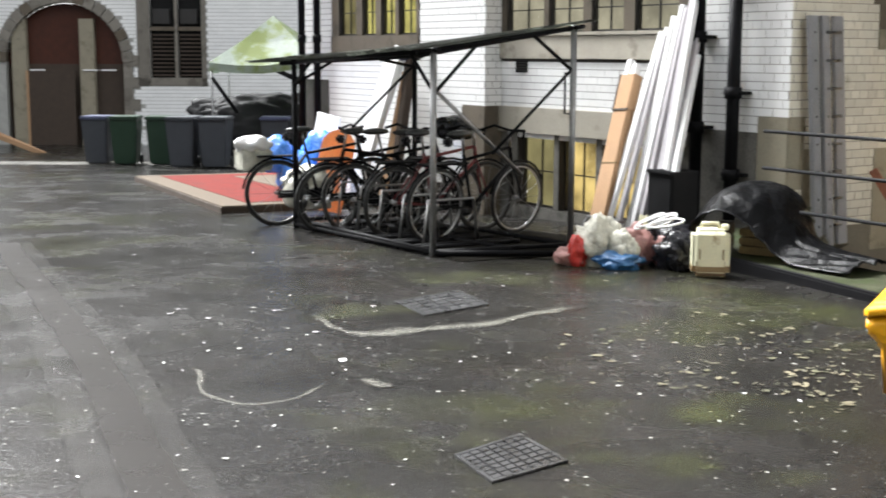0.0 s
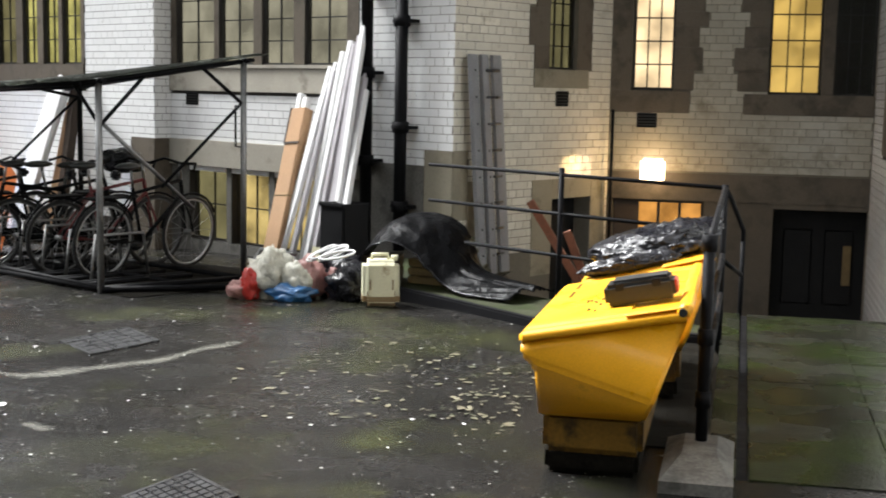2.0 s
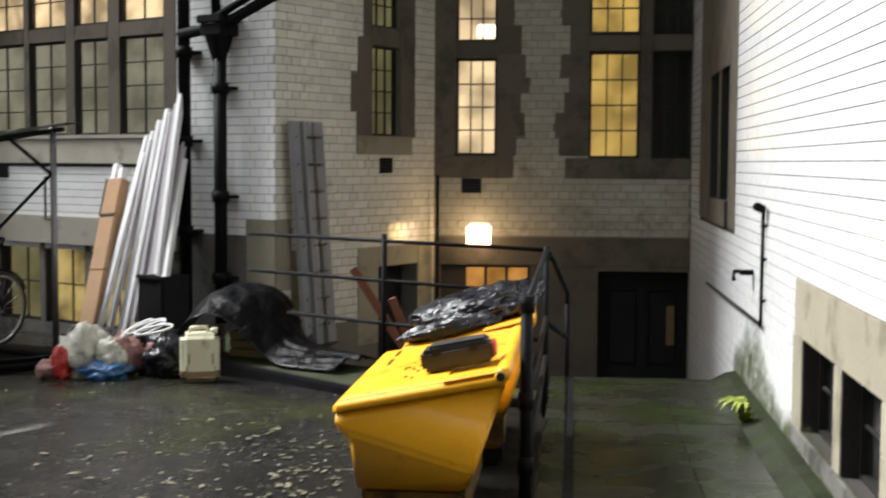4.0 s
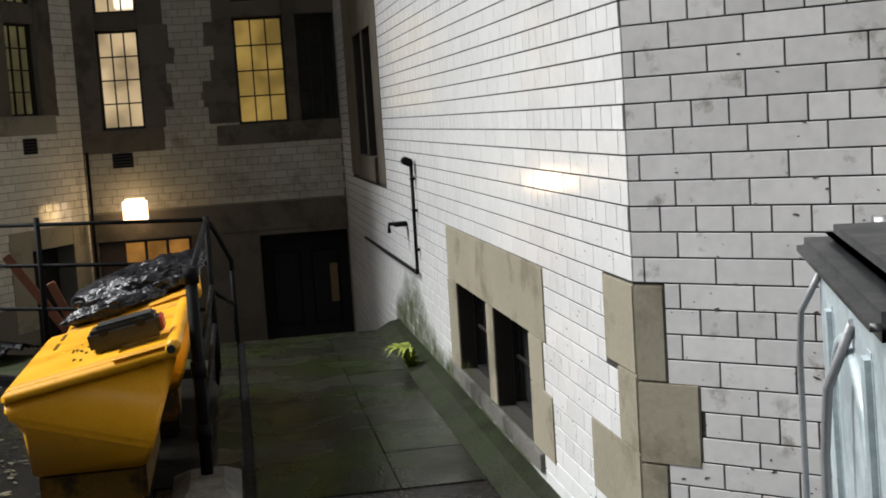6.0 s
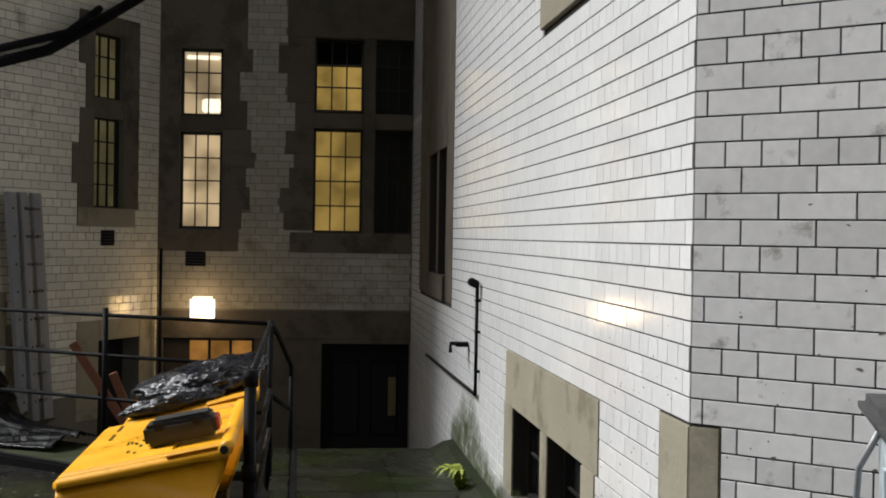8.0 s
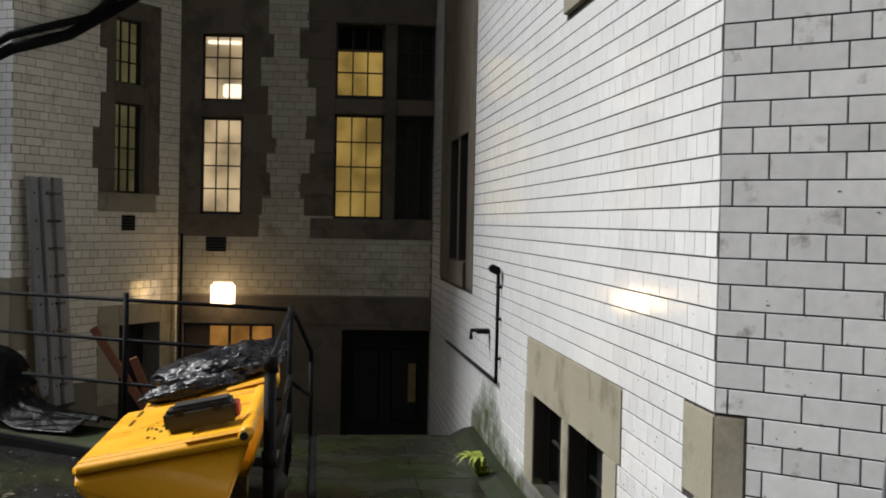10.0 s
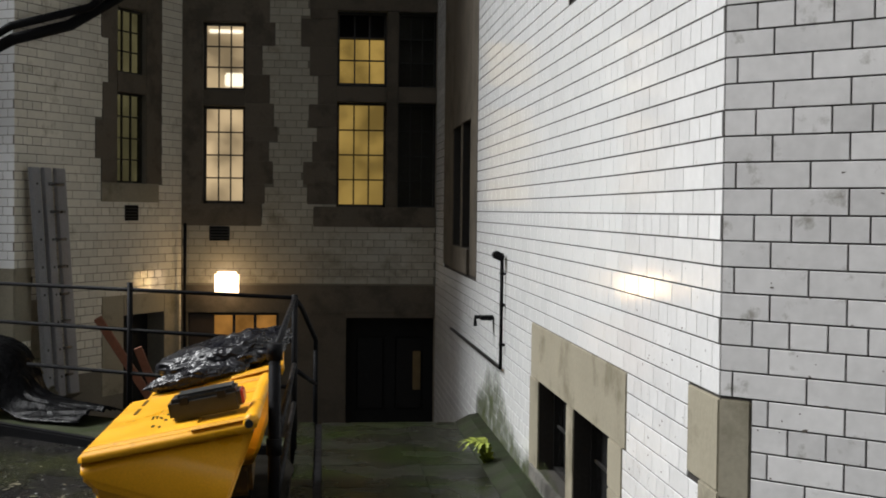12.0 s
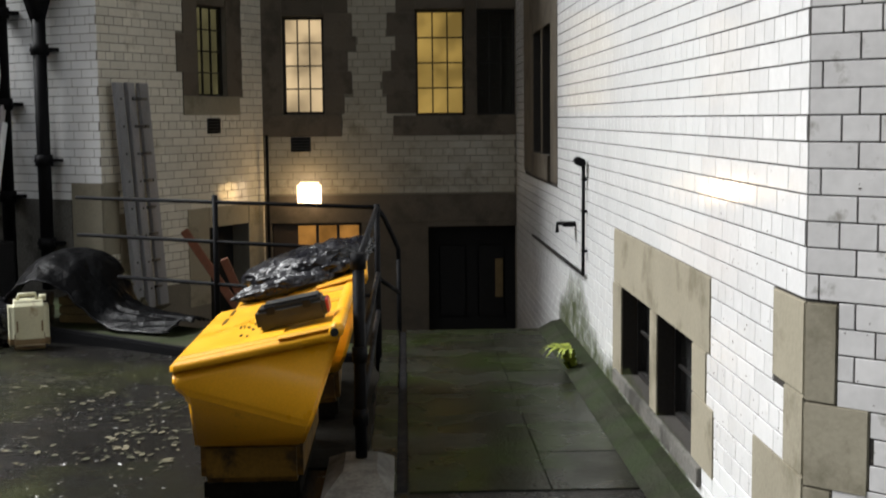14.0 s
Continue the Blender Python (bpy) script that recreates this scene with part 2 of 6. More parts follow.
M["lit_pale"] = glow("lit_room_pale", (0.62, 0.58, 0.42), 0.27, 0.5)
M["lit_base"] = glow("lit_basement", (1.0, 0.75, 0.28), 0.34, 0.2)
M["lamp"] = glow("lamp_glass", (1.0, 0.7, 0.42), 5.5, 0.95)
glass = bpy.data.materials.new("window_glass")
glass.use_nodes = True
gb = glass.node_tree.nodes["Principled BSDF"]
gb.inputs["Transmission Weight"].default_value, gb.inputs["Roughness"].default_value, gb.inputs["IOR"].default_value = 1.0, 0.03, 1.1
M["glass"] = glass
frost = bpy.data.materials.new("frosted_glass")
frost.use_nodes = True
fg = frost.node_tree.nodes["Principled BSDF"]
fg.inputs["Transmission Weight"].default_value, fg.inputs["Roughness"].default_value, fg.inputs["IOR"].default_value = 1.0, 0.45, 1.15
M["frosted"] = frost


def wet_ground():
    m = bpy.data.materials.new("wet_asphalt")
    m.use_nodes = True
    N, L = m.node_tree.nodes, m.node_tree.links
    b = N["Principled BSDF"]
    geo = N.new("ShaderNodeNewGeometry")

    def noise_at(scale, detail=6, rough=0.6):
        n = N.new("ShaderNodeTexNoise")
        n.inputs["Scale"].default_value, n.inputs["Detail"].default_value, n.inputs["Roughness"].default_value = scale, detail, rough
        L.new(geo.outputs["Position"], n.inputs["Vector"])
        return n.outputs["Fac"]

    def step(value, a, c, lo=0.0, hi=1.0):
        r = N.new("ShaderNodeMapRange")
        for k, v in zip(("From Min", "From Max", "To Min", "To Max"), (a, c, lo, hi)):
            r.inputs[k].default_value = v
        L.new(value, r.inputs["Value"])
        return r.outputs[0]

    def blend(f, a, c):
        x = N.new("ShaderNodeMix")
        x.data_type = "RGBA"
        L.new(f, x.inputs["Factor"])
        for s, v in (("A", a), ("B", c)):
            if isinstance(v, tuple):
                x.inputs[s].default_value = (*v, 1)
            else:
                L.new(v, x.inputs[s])
        return x.outputs["Result"]

    mid, fine, grain = noise_at(1.7, 8, 0.7), noise_at(45, 4), noise_at(110, 4, 0.8)
    col = blend(step(mid, 0.3, 0.75), (0.0045, 0.0042, 0.004), (0.017, 0.0158, 0.0146))
    col = blend(step(noise_at(0.45, 6, 0.65), 0.46, 0.62, 0.0, 0.75), col, (0.007, 0.0064, 0.006))
    col = blend(step(noise_at(60, 5, 0.85), 0.5, 0.7, 0.0, 0.6), col, (0.05, 0.048, 0.045))
    col = blend(step(grain, 0.57, 0.74, 0.0, 0.7), col, (0.09, 0.087, 0.08))
    col = blend(step(noise_at(0.7, 8, 0.7), 0.52, 0.7), col, (0.022, 0.024, 0.009))
    for scale, size, gate_scale, lo in ((9.0, 0.06, 1.1, 0.45), (27.0, 0.075, 2.3, 0.5)):
        v = N.new("ShaderNodeTexVoronoi")
        v.inputs["Scale"].default_value = scale
        L.new(geo.outputs["Position"], v.inputs["Vector"])
        speck = step(v.outputs["Distance"], size, size + 0.03, 1.0, 0.0)
        gate = N.new("ShaderNodeMath")
        gate.operation = "MULTIPLY"
        L.new(speck, gate.inputs[0])
        L.new(step(noise_at(gate_scale, 5), lo, lo + 0.1), gate.inputs[1])
        col = blend(gate.outputs[0], col, (0.42, 0.41, 0.38))
    L.new(col, b.inputs["Base Color"])
    L.new(step(noise_at(1.1, 8, 0.75), 0.35, 0.68, 0.1, 0.38), b.inputs["Roughness"])
    b.inputs["Specular IOR Level"].default_value = 0.15
    bp = N.new("ShaderNodeBump")
    bp.inputs["Strength"].default_value, bp.inputs["Distance"].default_value = 0.5, 0.012
    L.new(fine, bp.inputs["Height"])
    L.new(bp.outputs[0], b.inputs["Normal"])
    return m


M["asphalt"] = wet_ground()


# ---------- mesh helpers ----------
def part(name, bm, material, parent=None, label="", kind="", at=None):
    me = bpy.data.meshes.new(name)
    bm.to_mesh(me)
    bm.free()
    me.materials.append(M[material])
    ob = new(name, me)
    if at is not None:
        ob.matrix_world = at
    if parent is not None:
        ob.parent = parent
    return tagged(ob, label, "", "", kind)


def thing(name, label, category, m=None, group="", kind=""):
    ob = new(name)
    if m is not None:
        ob.matrix_world = m
    return tagged(ob, label, category, group, kind)


def box(bm, x0, x1, y0, y1, z0, z1, bev=0.0, m=None):
    vs = [bm.verts.new((x, y, z)) for x in (x0, x1) for y in (y0, y1) for z in (z0, z1)]
    fs = [bm.faces.new([vs[i] for i in f]) for f in ((0, 1, 3, 2), (4, 6, 7, 5), (0, 4, 5, 1), (2, 3, 7, 6), (0, 2, 6, 4), (1, 5, 7, 3))]
    if bev:
        es = list({e for f in fs for e in f.edges})
        r = bmesh.ops.bevel(bm, geom=es, offset=bev, segments=2, affect="EDGES", clamp_overlap=True)
        vs = list({v for f in r["faces"] for v in f.verts} | {v for v in vs if v.is_valid})
    if m is not None:
        for v in vs:
            v.co = m @ v.co
    return vs


def rounded(ob):
    """Soft edges, flat faces."""
    for f in ob.data.polygons:
        f.use_smooth = True
    ob.modifiers.new("soft_edges", "WEIGHTED_NORMAL").weight = 80
    return ob


def boxed(*a, **k):
    bm = bmesh.new()
    box(bm, *a, **k)
    return bm


def tube(bm, pts, r, seg=8, closed=False):
    pts = [Vector(p) for p in pts]
    n = len(pts)
    rings, side = [], None
    for i, p in enumerate(pts):
        a = pts[i - 1] if (i or closed) else p
        b = pts[(i + 1) % n] if (i < n - 1 or closed) else p
        d = (b - a).normalized()
        if side is None:
            side = d.orthogonal().normalized()
        side = (side - d * side.dot(d)).normalized()
        up = d.cross(side)
        rr = r[i] if isinstance(r, (list, tuple)) else r
        rings.append([bm.verts.new(p + (side * math.cos(t) + up * math.sin(t)) * rr) for t in (2 * math.pi * k / seg for k in range(seg))])
    for i in range(n if closed else n - 1):
        a, b = rings[i], rings[(i + 1) % n]
        for k in range(seg):
            f = bm.faces.new((a[k], a[(k + 1) % seg], b[(k + 1) % seg], b[k]))
            f.smooth = True
    if not closed:
        bm.faces.new(rings[0][::-1])
        bm.faces.new(rings[-1])


def tubed(pts, r, seg=8, closed=False):
    bm = bmesh.new()
    tube(bm, pts, r, seg, closed)
    return bm


def ring(c, r, n=28, axis="y"):
    out = []
    for k in range(n):
        t = 2 * math.pi * k / n
        out.append((c[0] + r * math.cos(t), c[1], c[2] + r * math.sin(t)) if axis == "y" else (c[0] + r * math.cos(t), c[1] + r * math.sin(t), c[2]))
    return out


def lump(bm, c, size, seed=0, rough=0.25, n=3, m=None):
    """A crumpled sack: an uneven ball with a flat foot and folds."""
    r = bmesh.ops.create_icosphere(bm, subdivisions=n, radius=1.0)
    for v in r["verts"]:
        d = v.co.normalized()
        k = 1 + rough * 0.5 * (0.4 - abs(noise.noise(d * 4.3 + Vector((1, seed, 2))))) + rough * noise.noise(d * 1.7 + Vector((seed * 7.3, 0, 0))) + rough * 0.5 * noise.noise(d * 5 + Vector((0, seed * 3.1, 0))) + rough * 0.25 * noise.noise(d * 11 + Vector((0, 0, seed)))
        p = Vector((d.x * size[0], d.y * size[1], d.z * size[2])) * k
        p.z = max(p.z, -size[2] * 0.8)
        p += Vector(c)
        v.co = m @ p if m is not None else p
    for f in bm.faces:
        f.smooth = True


def slope(x, y):
    """The yard falls gently towards its far end."""
    return -0.04 * max(0.0, -0.457 * x + 0.889 * y - 8.5)


def wallframe(o, angle):
    """x along the wall, y into it, z up."""
    return pose(o[0], o[1], 0, 0, 0, angle)


def free_spans(u0, u1, z, holes):
    spans = [(u0, u1)]
    for a, b, c, d in holes:
        if c < z < d:
            spans = [s for lo, hi in spans for s in ((lo, min(hi, a)), (max(lo, b), hi)) if s[1] - s[0] > 0.012]
    return spans


def slab(bm, u0, u1, z0, z1, holes, y0=0.0, y1=0.35):
    zs = sorted({z0, z1, *(v for h in holes for v in h[2:] if z0 < v < z1)})
    for a, b in zip(zs, zs[1:]):
        for lo, hi in free_spans(u0, u1, (a + b) / 2, holes):
            box(bm, lo, hi, y0, y1, a, b)


COURSE, LONG, JOINT, LIFT = 0.075, 0.225, 0.0052, 0.046


def brick_rects(u0, u1, z0, z1, holes, shift=0.0):
    """Three courses of stretchers to one of headers."""
    for k in range(round(z0 / COURSE), round(z1 / COURSE)):
        z = k * COURSE + LIFT
        row = k % 4
        length = LONG / 2 if row == 3 else LONG
        off = (0.151, 0.04, 0.151, 0.099)[row] + shift
        for lo, hi in free_spans(u0, u1, z + COURSE / 2, holes):
            i = math.floor((lo - off) / length)
            while off + i * length < hi:
                a, b = max(lo, off + i * length), min(hi, off + (i + 1) * length)
                if b - a > 0.02:
                    yield a + JOINT / 2, b - JOINT / 2, z + JOINT / 2, z + COURSE - JOINT / 2
                i += 1


def brick_mesh(bm, a, b, c, d, proud=0.0016, ch=0.001, back=0.02):
    o = [bm.verts.new(p) for p in ((a, back, c), (b, back, c), (b, back, d), (a, back, d))]
    p = [bm.verts.new(q) for q in ((a, 0.0, c), (b, 0.0, c), (b, 0.0, d), (a, 0.0, d))]
    f = [bm.verts.new(q) for q in ((a + ch, -proud, c + ch), (b - ch, -proud, c + ch), (b - ch, -proud, d - ch), (a + ch, -proud, d - ch))]
    for i in range(4):
        j = (i + 1) % 4
        bm.faces.new((o[i], o[j], p[j], p[i]))
        bm.faces.new((p[i], p[j], f[j], f[i]))
    bm.faces.new(f)


PIECES = []


def wall(name, o, angle, u0, u1, z0, z1, openings=(), stones=(), bricks=None, near=None, label="", stone="stone", base="mortar", shift=0.0, thick=0.35, glaze="brick", pieces="brick_piece"):
    """A brick wall with openings through it and dressed stones; near: the stretch whose bricks are single pieces."""
    m = wallframe(o, angle)
    bm = bmesh.new()
    slab(bm, u0, u1, z0, z1, list(openings), 0.003, thick)
    w = part(name, bm, base, None, label, "structure", m)
    for s in stones:
        a, b, c, d = s[:4]
        out = s[4] if len(s) > 4 else 0.006
        part("stone_block", boxed(a + 0.0012, b - 0.0012, -out, 0.06, c + 0.0012, d - 0.0012, 0.004), s[5] if len(s) > 5 else stone, w)
    if bricks:
        bu0, bu1, bz0, bz1 = bricks
        avoid = [*openings, *(s[:4] for s in stones)]
        verts, faces = [], []
        for a, b, c, d in brick_rects(bu0, bu1, bz0, bz1, avoid, shift):
            if near and near[0] <= (a + b) / 2 <= near[1] and near[2] <= c <= near[3]:
                PIECES.append((w, a, b, c, d, pieces))
                continue
            n, ch = len(verts), 0.001
            verts += [(a, 0.02, c), (b, 0.02, c), (b, 0.02, d), (a, 0.02, d), (a, 0, c), (b, 0, c), (b, 0, d), (a, 0, d)]
            verts += [(a + ch, -0.0016, c + ch), (b - ch, -0.0016, c + ch), (b - ch, -0.0016, d - ch), (a + ch, -0.0016, d - ch)]
            for i in range(4):
                j = (i + 1) % 4
                faces += [(n + i, n + j, n + 4 + j, n + 4 + i), (n + 4 + i, n + 4 + j, n + 8 + j, n + 8 + i)]
            faces.append((n + 8, n + 9, n + 10, n + 11))
        me = bpy.data.meshes.new("brickwork")
        me.from_pydata(verts, [], faces)
        me.materials.append(M[glaze])
        ob = new("brickwork", me)
        ob.parent = w
        tagged(ob, "white glazed bricks with dark joints", "", "", "stuff")
    return w


def window(name, o, angle, u0, u1, z0, z1, cols, rows, room, label, depth=0.13, pane="glass", back=0.03, frame_w=0.02, bar=0.006):
    """A leaded casement in a stone opening, with the room behind it."""
    m = wallframe(o, angle)
    w = thing(name, label, "window", m, kind="structure")
    bm = bmesh.new()
    for a, b, c, d in ((u0, u1, z0, z0 + frame_w), (u0, u1, z1 - frame_w, z1), (u0, u0 + frame_w, z0, z1), (u1 - frame_w, u1, z0, z1)):
        box(bm, a, b, depth - 0.02, depth + 0.025, c, d)
    part("window_frame", bm, "frame", w)
    a, b, c, d = u0 + frame_w, u1 - frame_w, z0 + frame_w, z1 - frame_w
    for i in range(1, cols):
        u = a + (b - a) * i / cols
        part("glazing_bar", boxed(u - bar, u + bar, depth - 0.008, depth + 0.012, c, d), "frame", w)
    for i in range(1, rows):
        z = c + (d - c) * i / rows
        part("glazing_bar", boxed(a, b, depth - 0.006, depth + 0.01, z - bar, z + bar), "frame", w)
    for i in range(cols):
        for j in range(rows):
            p = part("pane", boxed(a + (b - a) * i / cols, a + (b - a) * (i + 1) / cols, depth, depth + 0.003, c + (d - c) * j / rows, c + (d - c) * (j + 1) / rows), pane, w)
            p.visible_shadow = False
    part("room_behind", boxed(u0 - 0.02, u1 + 0.02, depth + back, depth + back + 0.02, z0 - 0.02, z1 + 0.02), room, w)
    return w


# ---------- the ground ----------
bm = bmesh.new()
XS = [-60, -45, -38, -32, -28, -24, -20, -17, -14, -11, -9, -7.5, -6, -5, -4, -3, -2, -1, -0.1]
YS = [-12, -6, 0, 3, 5, 6.5, 7.5, 8.5, 9.5, 10.5, 11.5, 12.5, 14, 16, 18, 21, 24, 28, 32, 37, 45]
grid = {(x, y): bm.verts.new((x, y, slope(x, y))) for x in XS for y in YS}
for i in range(len(XS) - 1):
    for j in range(len(YS) - 1):
        if XS[i] >= -2 and YS[j] >= 8.5:
            continue
        q = ((XS[i], YS[j]), (XS[i + 1], YS[j]), (XS[i + 1], YS[j + 1]), (XS[i], YS[j + 1]))
        bm.faces.new([grid[k] for k in q])
bm.faces.new([bm.verts.new(q) for q in ((-2.0, 8.5, 0.0), (-1.15, 8.5, 0.0), (-2.0, 9.6, -0.03))])
part("ground", bm, "asphalt", None, "wet dark asphalt yard with moss and litter", "structure")
bm = bmesh.new()
box(bm, -0.1, 8, -12, 5.4, -0.15, -0.004)
part("ground_by_the_ramp", bm, "asphalt", None, "wet dark asphalt by the corner", "structure")

# ---------- right-hand building ----------
XR, YC = 1.295, 3.785


def ry(y):
    return YC - y


E_OPEN = [(ry(6.9), ry(6.12), 0.18, 0.65), (ry(5.95), ry(5.22), 0.18, 0.65), (ry(11.55), ry(10.95), 1.25, 2.27), (ry(10.8), ry(10.2), 1.25, 2.27)]
E_STONE = [
    (ry(7.14), ry(4.92), 0.65, 0.945, 0.006, "pale"), (ry(7.18), ry(6.9), 0.15, 0.65, 0.006, "pale"), (ry(6.12), ry(5.95), 0.18, 0.65, 0.004, "pale"),
    (ry(5.22), ry(4.98), 0.45, 0.65, 0.006, "pale"), (ry(5.22), ry(4.86), 0.18, 0.45, 0.006, "pale"), (ry(7.1), ry(5.05), 0.10, 0.18, 0.02, "soot"),
    (ry(4.1), ry(YC), 0.74, 1.015, 0.004, "pale"), (ry(3.98), ry(YC), 0.5, 0.74, 0.004, "pale"), (ry(4.32), ry(YC), 0.25, 0.5, 0.004, "pale"), (ry(4.05), ry(YC), 0.0, 0.25, 0.004, "pale"),
    (ry(12.4), ry(11.55), 1.05, 3.9), (ry(10.2), ry(9.76), 1.05, 3.9), (ry(11.55), ry(10.2), 1.05, 1.25, 0.03), (ry(11.55), ry(10.2), 2.27, 3.9), (ry(10.95), ry(10.8), 1.25, 2.27, 0.001),
    (ry(6.2), ry(4.4), 2.55, 2.78, 0.02, "pale"),
]
wall("wall_east", (XR, YC), -90, ry(13.6), 0.0, -1.7, 18.0, E_OPEN, E_STONE, (ry(13.3), 0.0, -1.5, 5.4), (-1.25, 0.0, 0.2, 2.3), "white glazed brick wall with pale sandstone dressings")
F_STONE = [(0.0, 0.1, 0.725, 1.015, 0.004, "pale"), (0.0, 0.2, 0.475, 0.725, 0.004, "pale"), (0.0, 0.09, 0.225, 0.475, 0.004, "pale"), (0.0, 0.2, 0.0, 0.225, 0.004, "pale")]
wall("wall_corner", (XR, YC), -45, 0.0, 3.2, -0.2, 13.0, (), F_STONE, (0.0, 3.2, 0.0, 5.4), (0.0, 0.95, 0.3, 2.3), "soiled white glazed brick wall turning the corner", glaze="brick_worn", pieces="brick_worn")

for k, (a, b) in enumerate(((6.9, 6.12), (5.95, 5.22))):
    window("window_%d" % (k + 1), (XR, YC), -90, ry(a), ry(b), 0.18, 0.65, 1, 2, "darkroom", "small dark basement window in a stone frame", 0.1)
for k, (a, b) in enumerate(((11.55, 10.95), (10.8, 10.2))):
    window("window_%d" % (k + 3), (XR, YC), -90, ry(a), ry(b), 1.25, 2.27, 2, 3, "darkroom", "dark unlit leaded window in stone surround", 0.08)

# ---------- wall at the end of the passage ----------
YB = 13.3
N_OPEN = [(-1.06, -0.64, 1.6, 2.58), (-1.06, -0.64, 2.74, 3.42), (0.28, 0.78, 1.58, 2.64), (0.9, 1.29, 1.58, 2.64), (0.28, 0.78, 2.8, 3.56), (0.9, 1.29, 2.8, 3.56), (0.39, 1.29, -1.6, 0.45), (-1.2, -0.29, -0.35, 0.5)]
N_STONE = [(-1.26, -0.47, 1.375, 1.6, 0.012), (0.05, 1.29, 1.375, 1.58, 0.012), (-1.06, -0.64, 2.58, 2.74, 0.001), (0.28, 0.78, 2.64, 2.8, 0.001), (0.9, 1.29, 2.64, 2.8, 0.001), (0.78, 0.9, 1.58, 3.56, 0.001), (-1.26, -0.4, 3.42, 4.6), (0.0, 1.29, 3.56, 4.6)]
z = 1.6
for left, right, head in ((-0.44, -0.015, 1.8), (-0.36, -0.055, 2.03), (-0.40, 0.035, 2.235), (-0.315, 0.08, 2.38), (-0.353, -0.003, 2.61), (-0.396, 0.088, 2.895), (-0.472, 0.005, 3.185), (-0.344, -0.085, 3.47), (-0.427, 0.005, 3.62)):
    if z < 3.42:
        N_STONE.append((-0.64, left, z, min(head, 3.42)))
    if z < 3.56:
        N_STONE.append((right, 0.28, z, min(head, 3.56)))
    z = head
N_STONE.append((-1.26, -1.06, 1.6, 3.42))
N_STONE += [(-1.26, 1.29, 0.5, 0.78, 0.01), (-1.26, -1.2, -1.6, 0.5, 0.004), (-0.29, 0.39, -1.6, 0.5, 0.004), (-1.2, -0.29, -1.6, -0.35, 0.004), (0.39, 1.29, 0.45, 0.5, 0.004)]
wall("wall_north", (0, YB), 0, -1.6, 1.6, -1.7, 18.0, N_OPEN, N_STONE, (-1.26, 1.29, 0.75, 6.0), None, "grimy white glazed brick wall, colour darkened for the recess shade, with dark sandstone window surrounds", base="mortar_soft", glaze="brick_dim_grimy")
window("window_5", (0, YB), 0, -1.06, -0.64, 1.6, 2.58, 3, 4, "lit_white", "brightly lit leaded window with frosted panes", pane="frosted", back=0.12, frame_w=0.028, bar=0.007)
upper_lit = window("window_6", (0, YB), 0, -1.06, -0.64, 2.74, 3.42, 3, 3, "lit_white", "brightly lit leaded upper casement", pane="frosted", back=0.16, frame_w=0.028, bar=0.007)
window("window_7", (0, YB), 0, 0.28, 0.78, 1.58, 2.64, 3, 4, "lit_yellow", "leaded window lit yellow from inside", pane="frosted", back=0.12, frame_w=0.024, bar=0.007)
casement = window("window_8", (0, YB), 0, 0.28, 0.78, 2.8, 3.56, 3, 3, "lit_yellow", "leaded upper casement lit yellow, slightly open", back=0.16, frame_w=0.024, bar=0.007)
part("ceiling_fitting", boxed(-0.86, -0.665, 0.2, 0.23, 2.79, 2.93, 0.02), "lit_hot", upper_lit, "hot bright lamp behind the frosted panes")
part("ceiling_fitting", boxed(-1.02, -0.68, 0.2, 0.23, 3.33, 3.37, 0.01), "lit_hot", upper_lit)
# the upper casement hangs open from its head
swing = pose(0, 0.13, 3.56) @ pose(0, 0, 0, -7, 0, 0) @ pose(0, -0.13, -3.56)
for piece in casement.children:
    if not piece.name.startswith("room_behind"):
        piece.matrix_local = swing
# dark board added to give the shadow in the casement's upper part
part("blind", boxed(0.26, 0.8, 0.24, 0.26, 3.3, 3.58), "darkroom", casement, "dark board standing in for shade at the window head")
window("window_9", (0, YB), 0, 0.9, 1.29, 1.58, 2.64, 3, 4, "curtain", "dark unlit leaded window")
window("window_10", (0, YB), 0, 0.9, 1.29, 2.8, 3.56, 3, 3, "curtain", "dark unlit upper casement")
window("window_11", (0, YB), 0, -1.2, -0.29, -0.35, 0.5, 4, 1, "lit_orange", "basement window glowing orange behind dark bars", 0.1, frame_w=0.03, bar=0.014)
# panel added to keep the window's left part dark
tagged(part("shutter", boxed(-1.19, -0.94, 0.05, 0.085, -0.34, 0.49, 0.004), "board", None, "dark panel added over the left part of the basement window", "", wallframe((0, YB), 0)), "", "board")
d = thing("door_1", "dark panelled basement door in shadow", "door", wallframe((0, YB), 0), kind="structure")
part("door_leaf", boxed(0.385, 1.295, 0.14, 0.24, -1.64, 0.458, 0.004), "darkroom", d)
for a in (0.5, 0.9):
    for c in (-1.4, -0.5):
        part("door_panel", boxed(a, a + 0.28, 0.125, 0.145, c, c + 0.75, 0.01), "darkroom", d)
# brown strip whose colour stands in for a faint orange glow
part("door_strip", boxed(1.08, 1.16, 0.115, 0.13, -0.3, 0.1, 0.003), "old_wood", d, "dull brown strip painted for a faint orange glow")

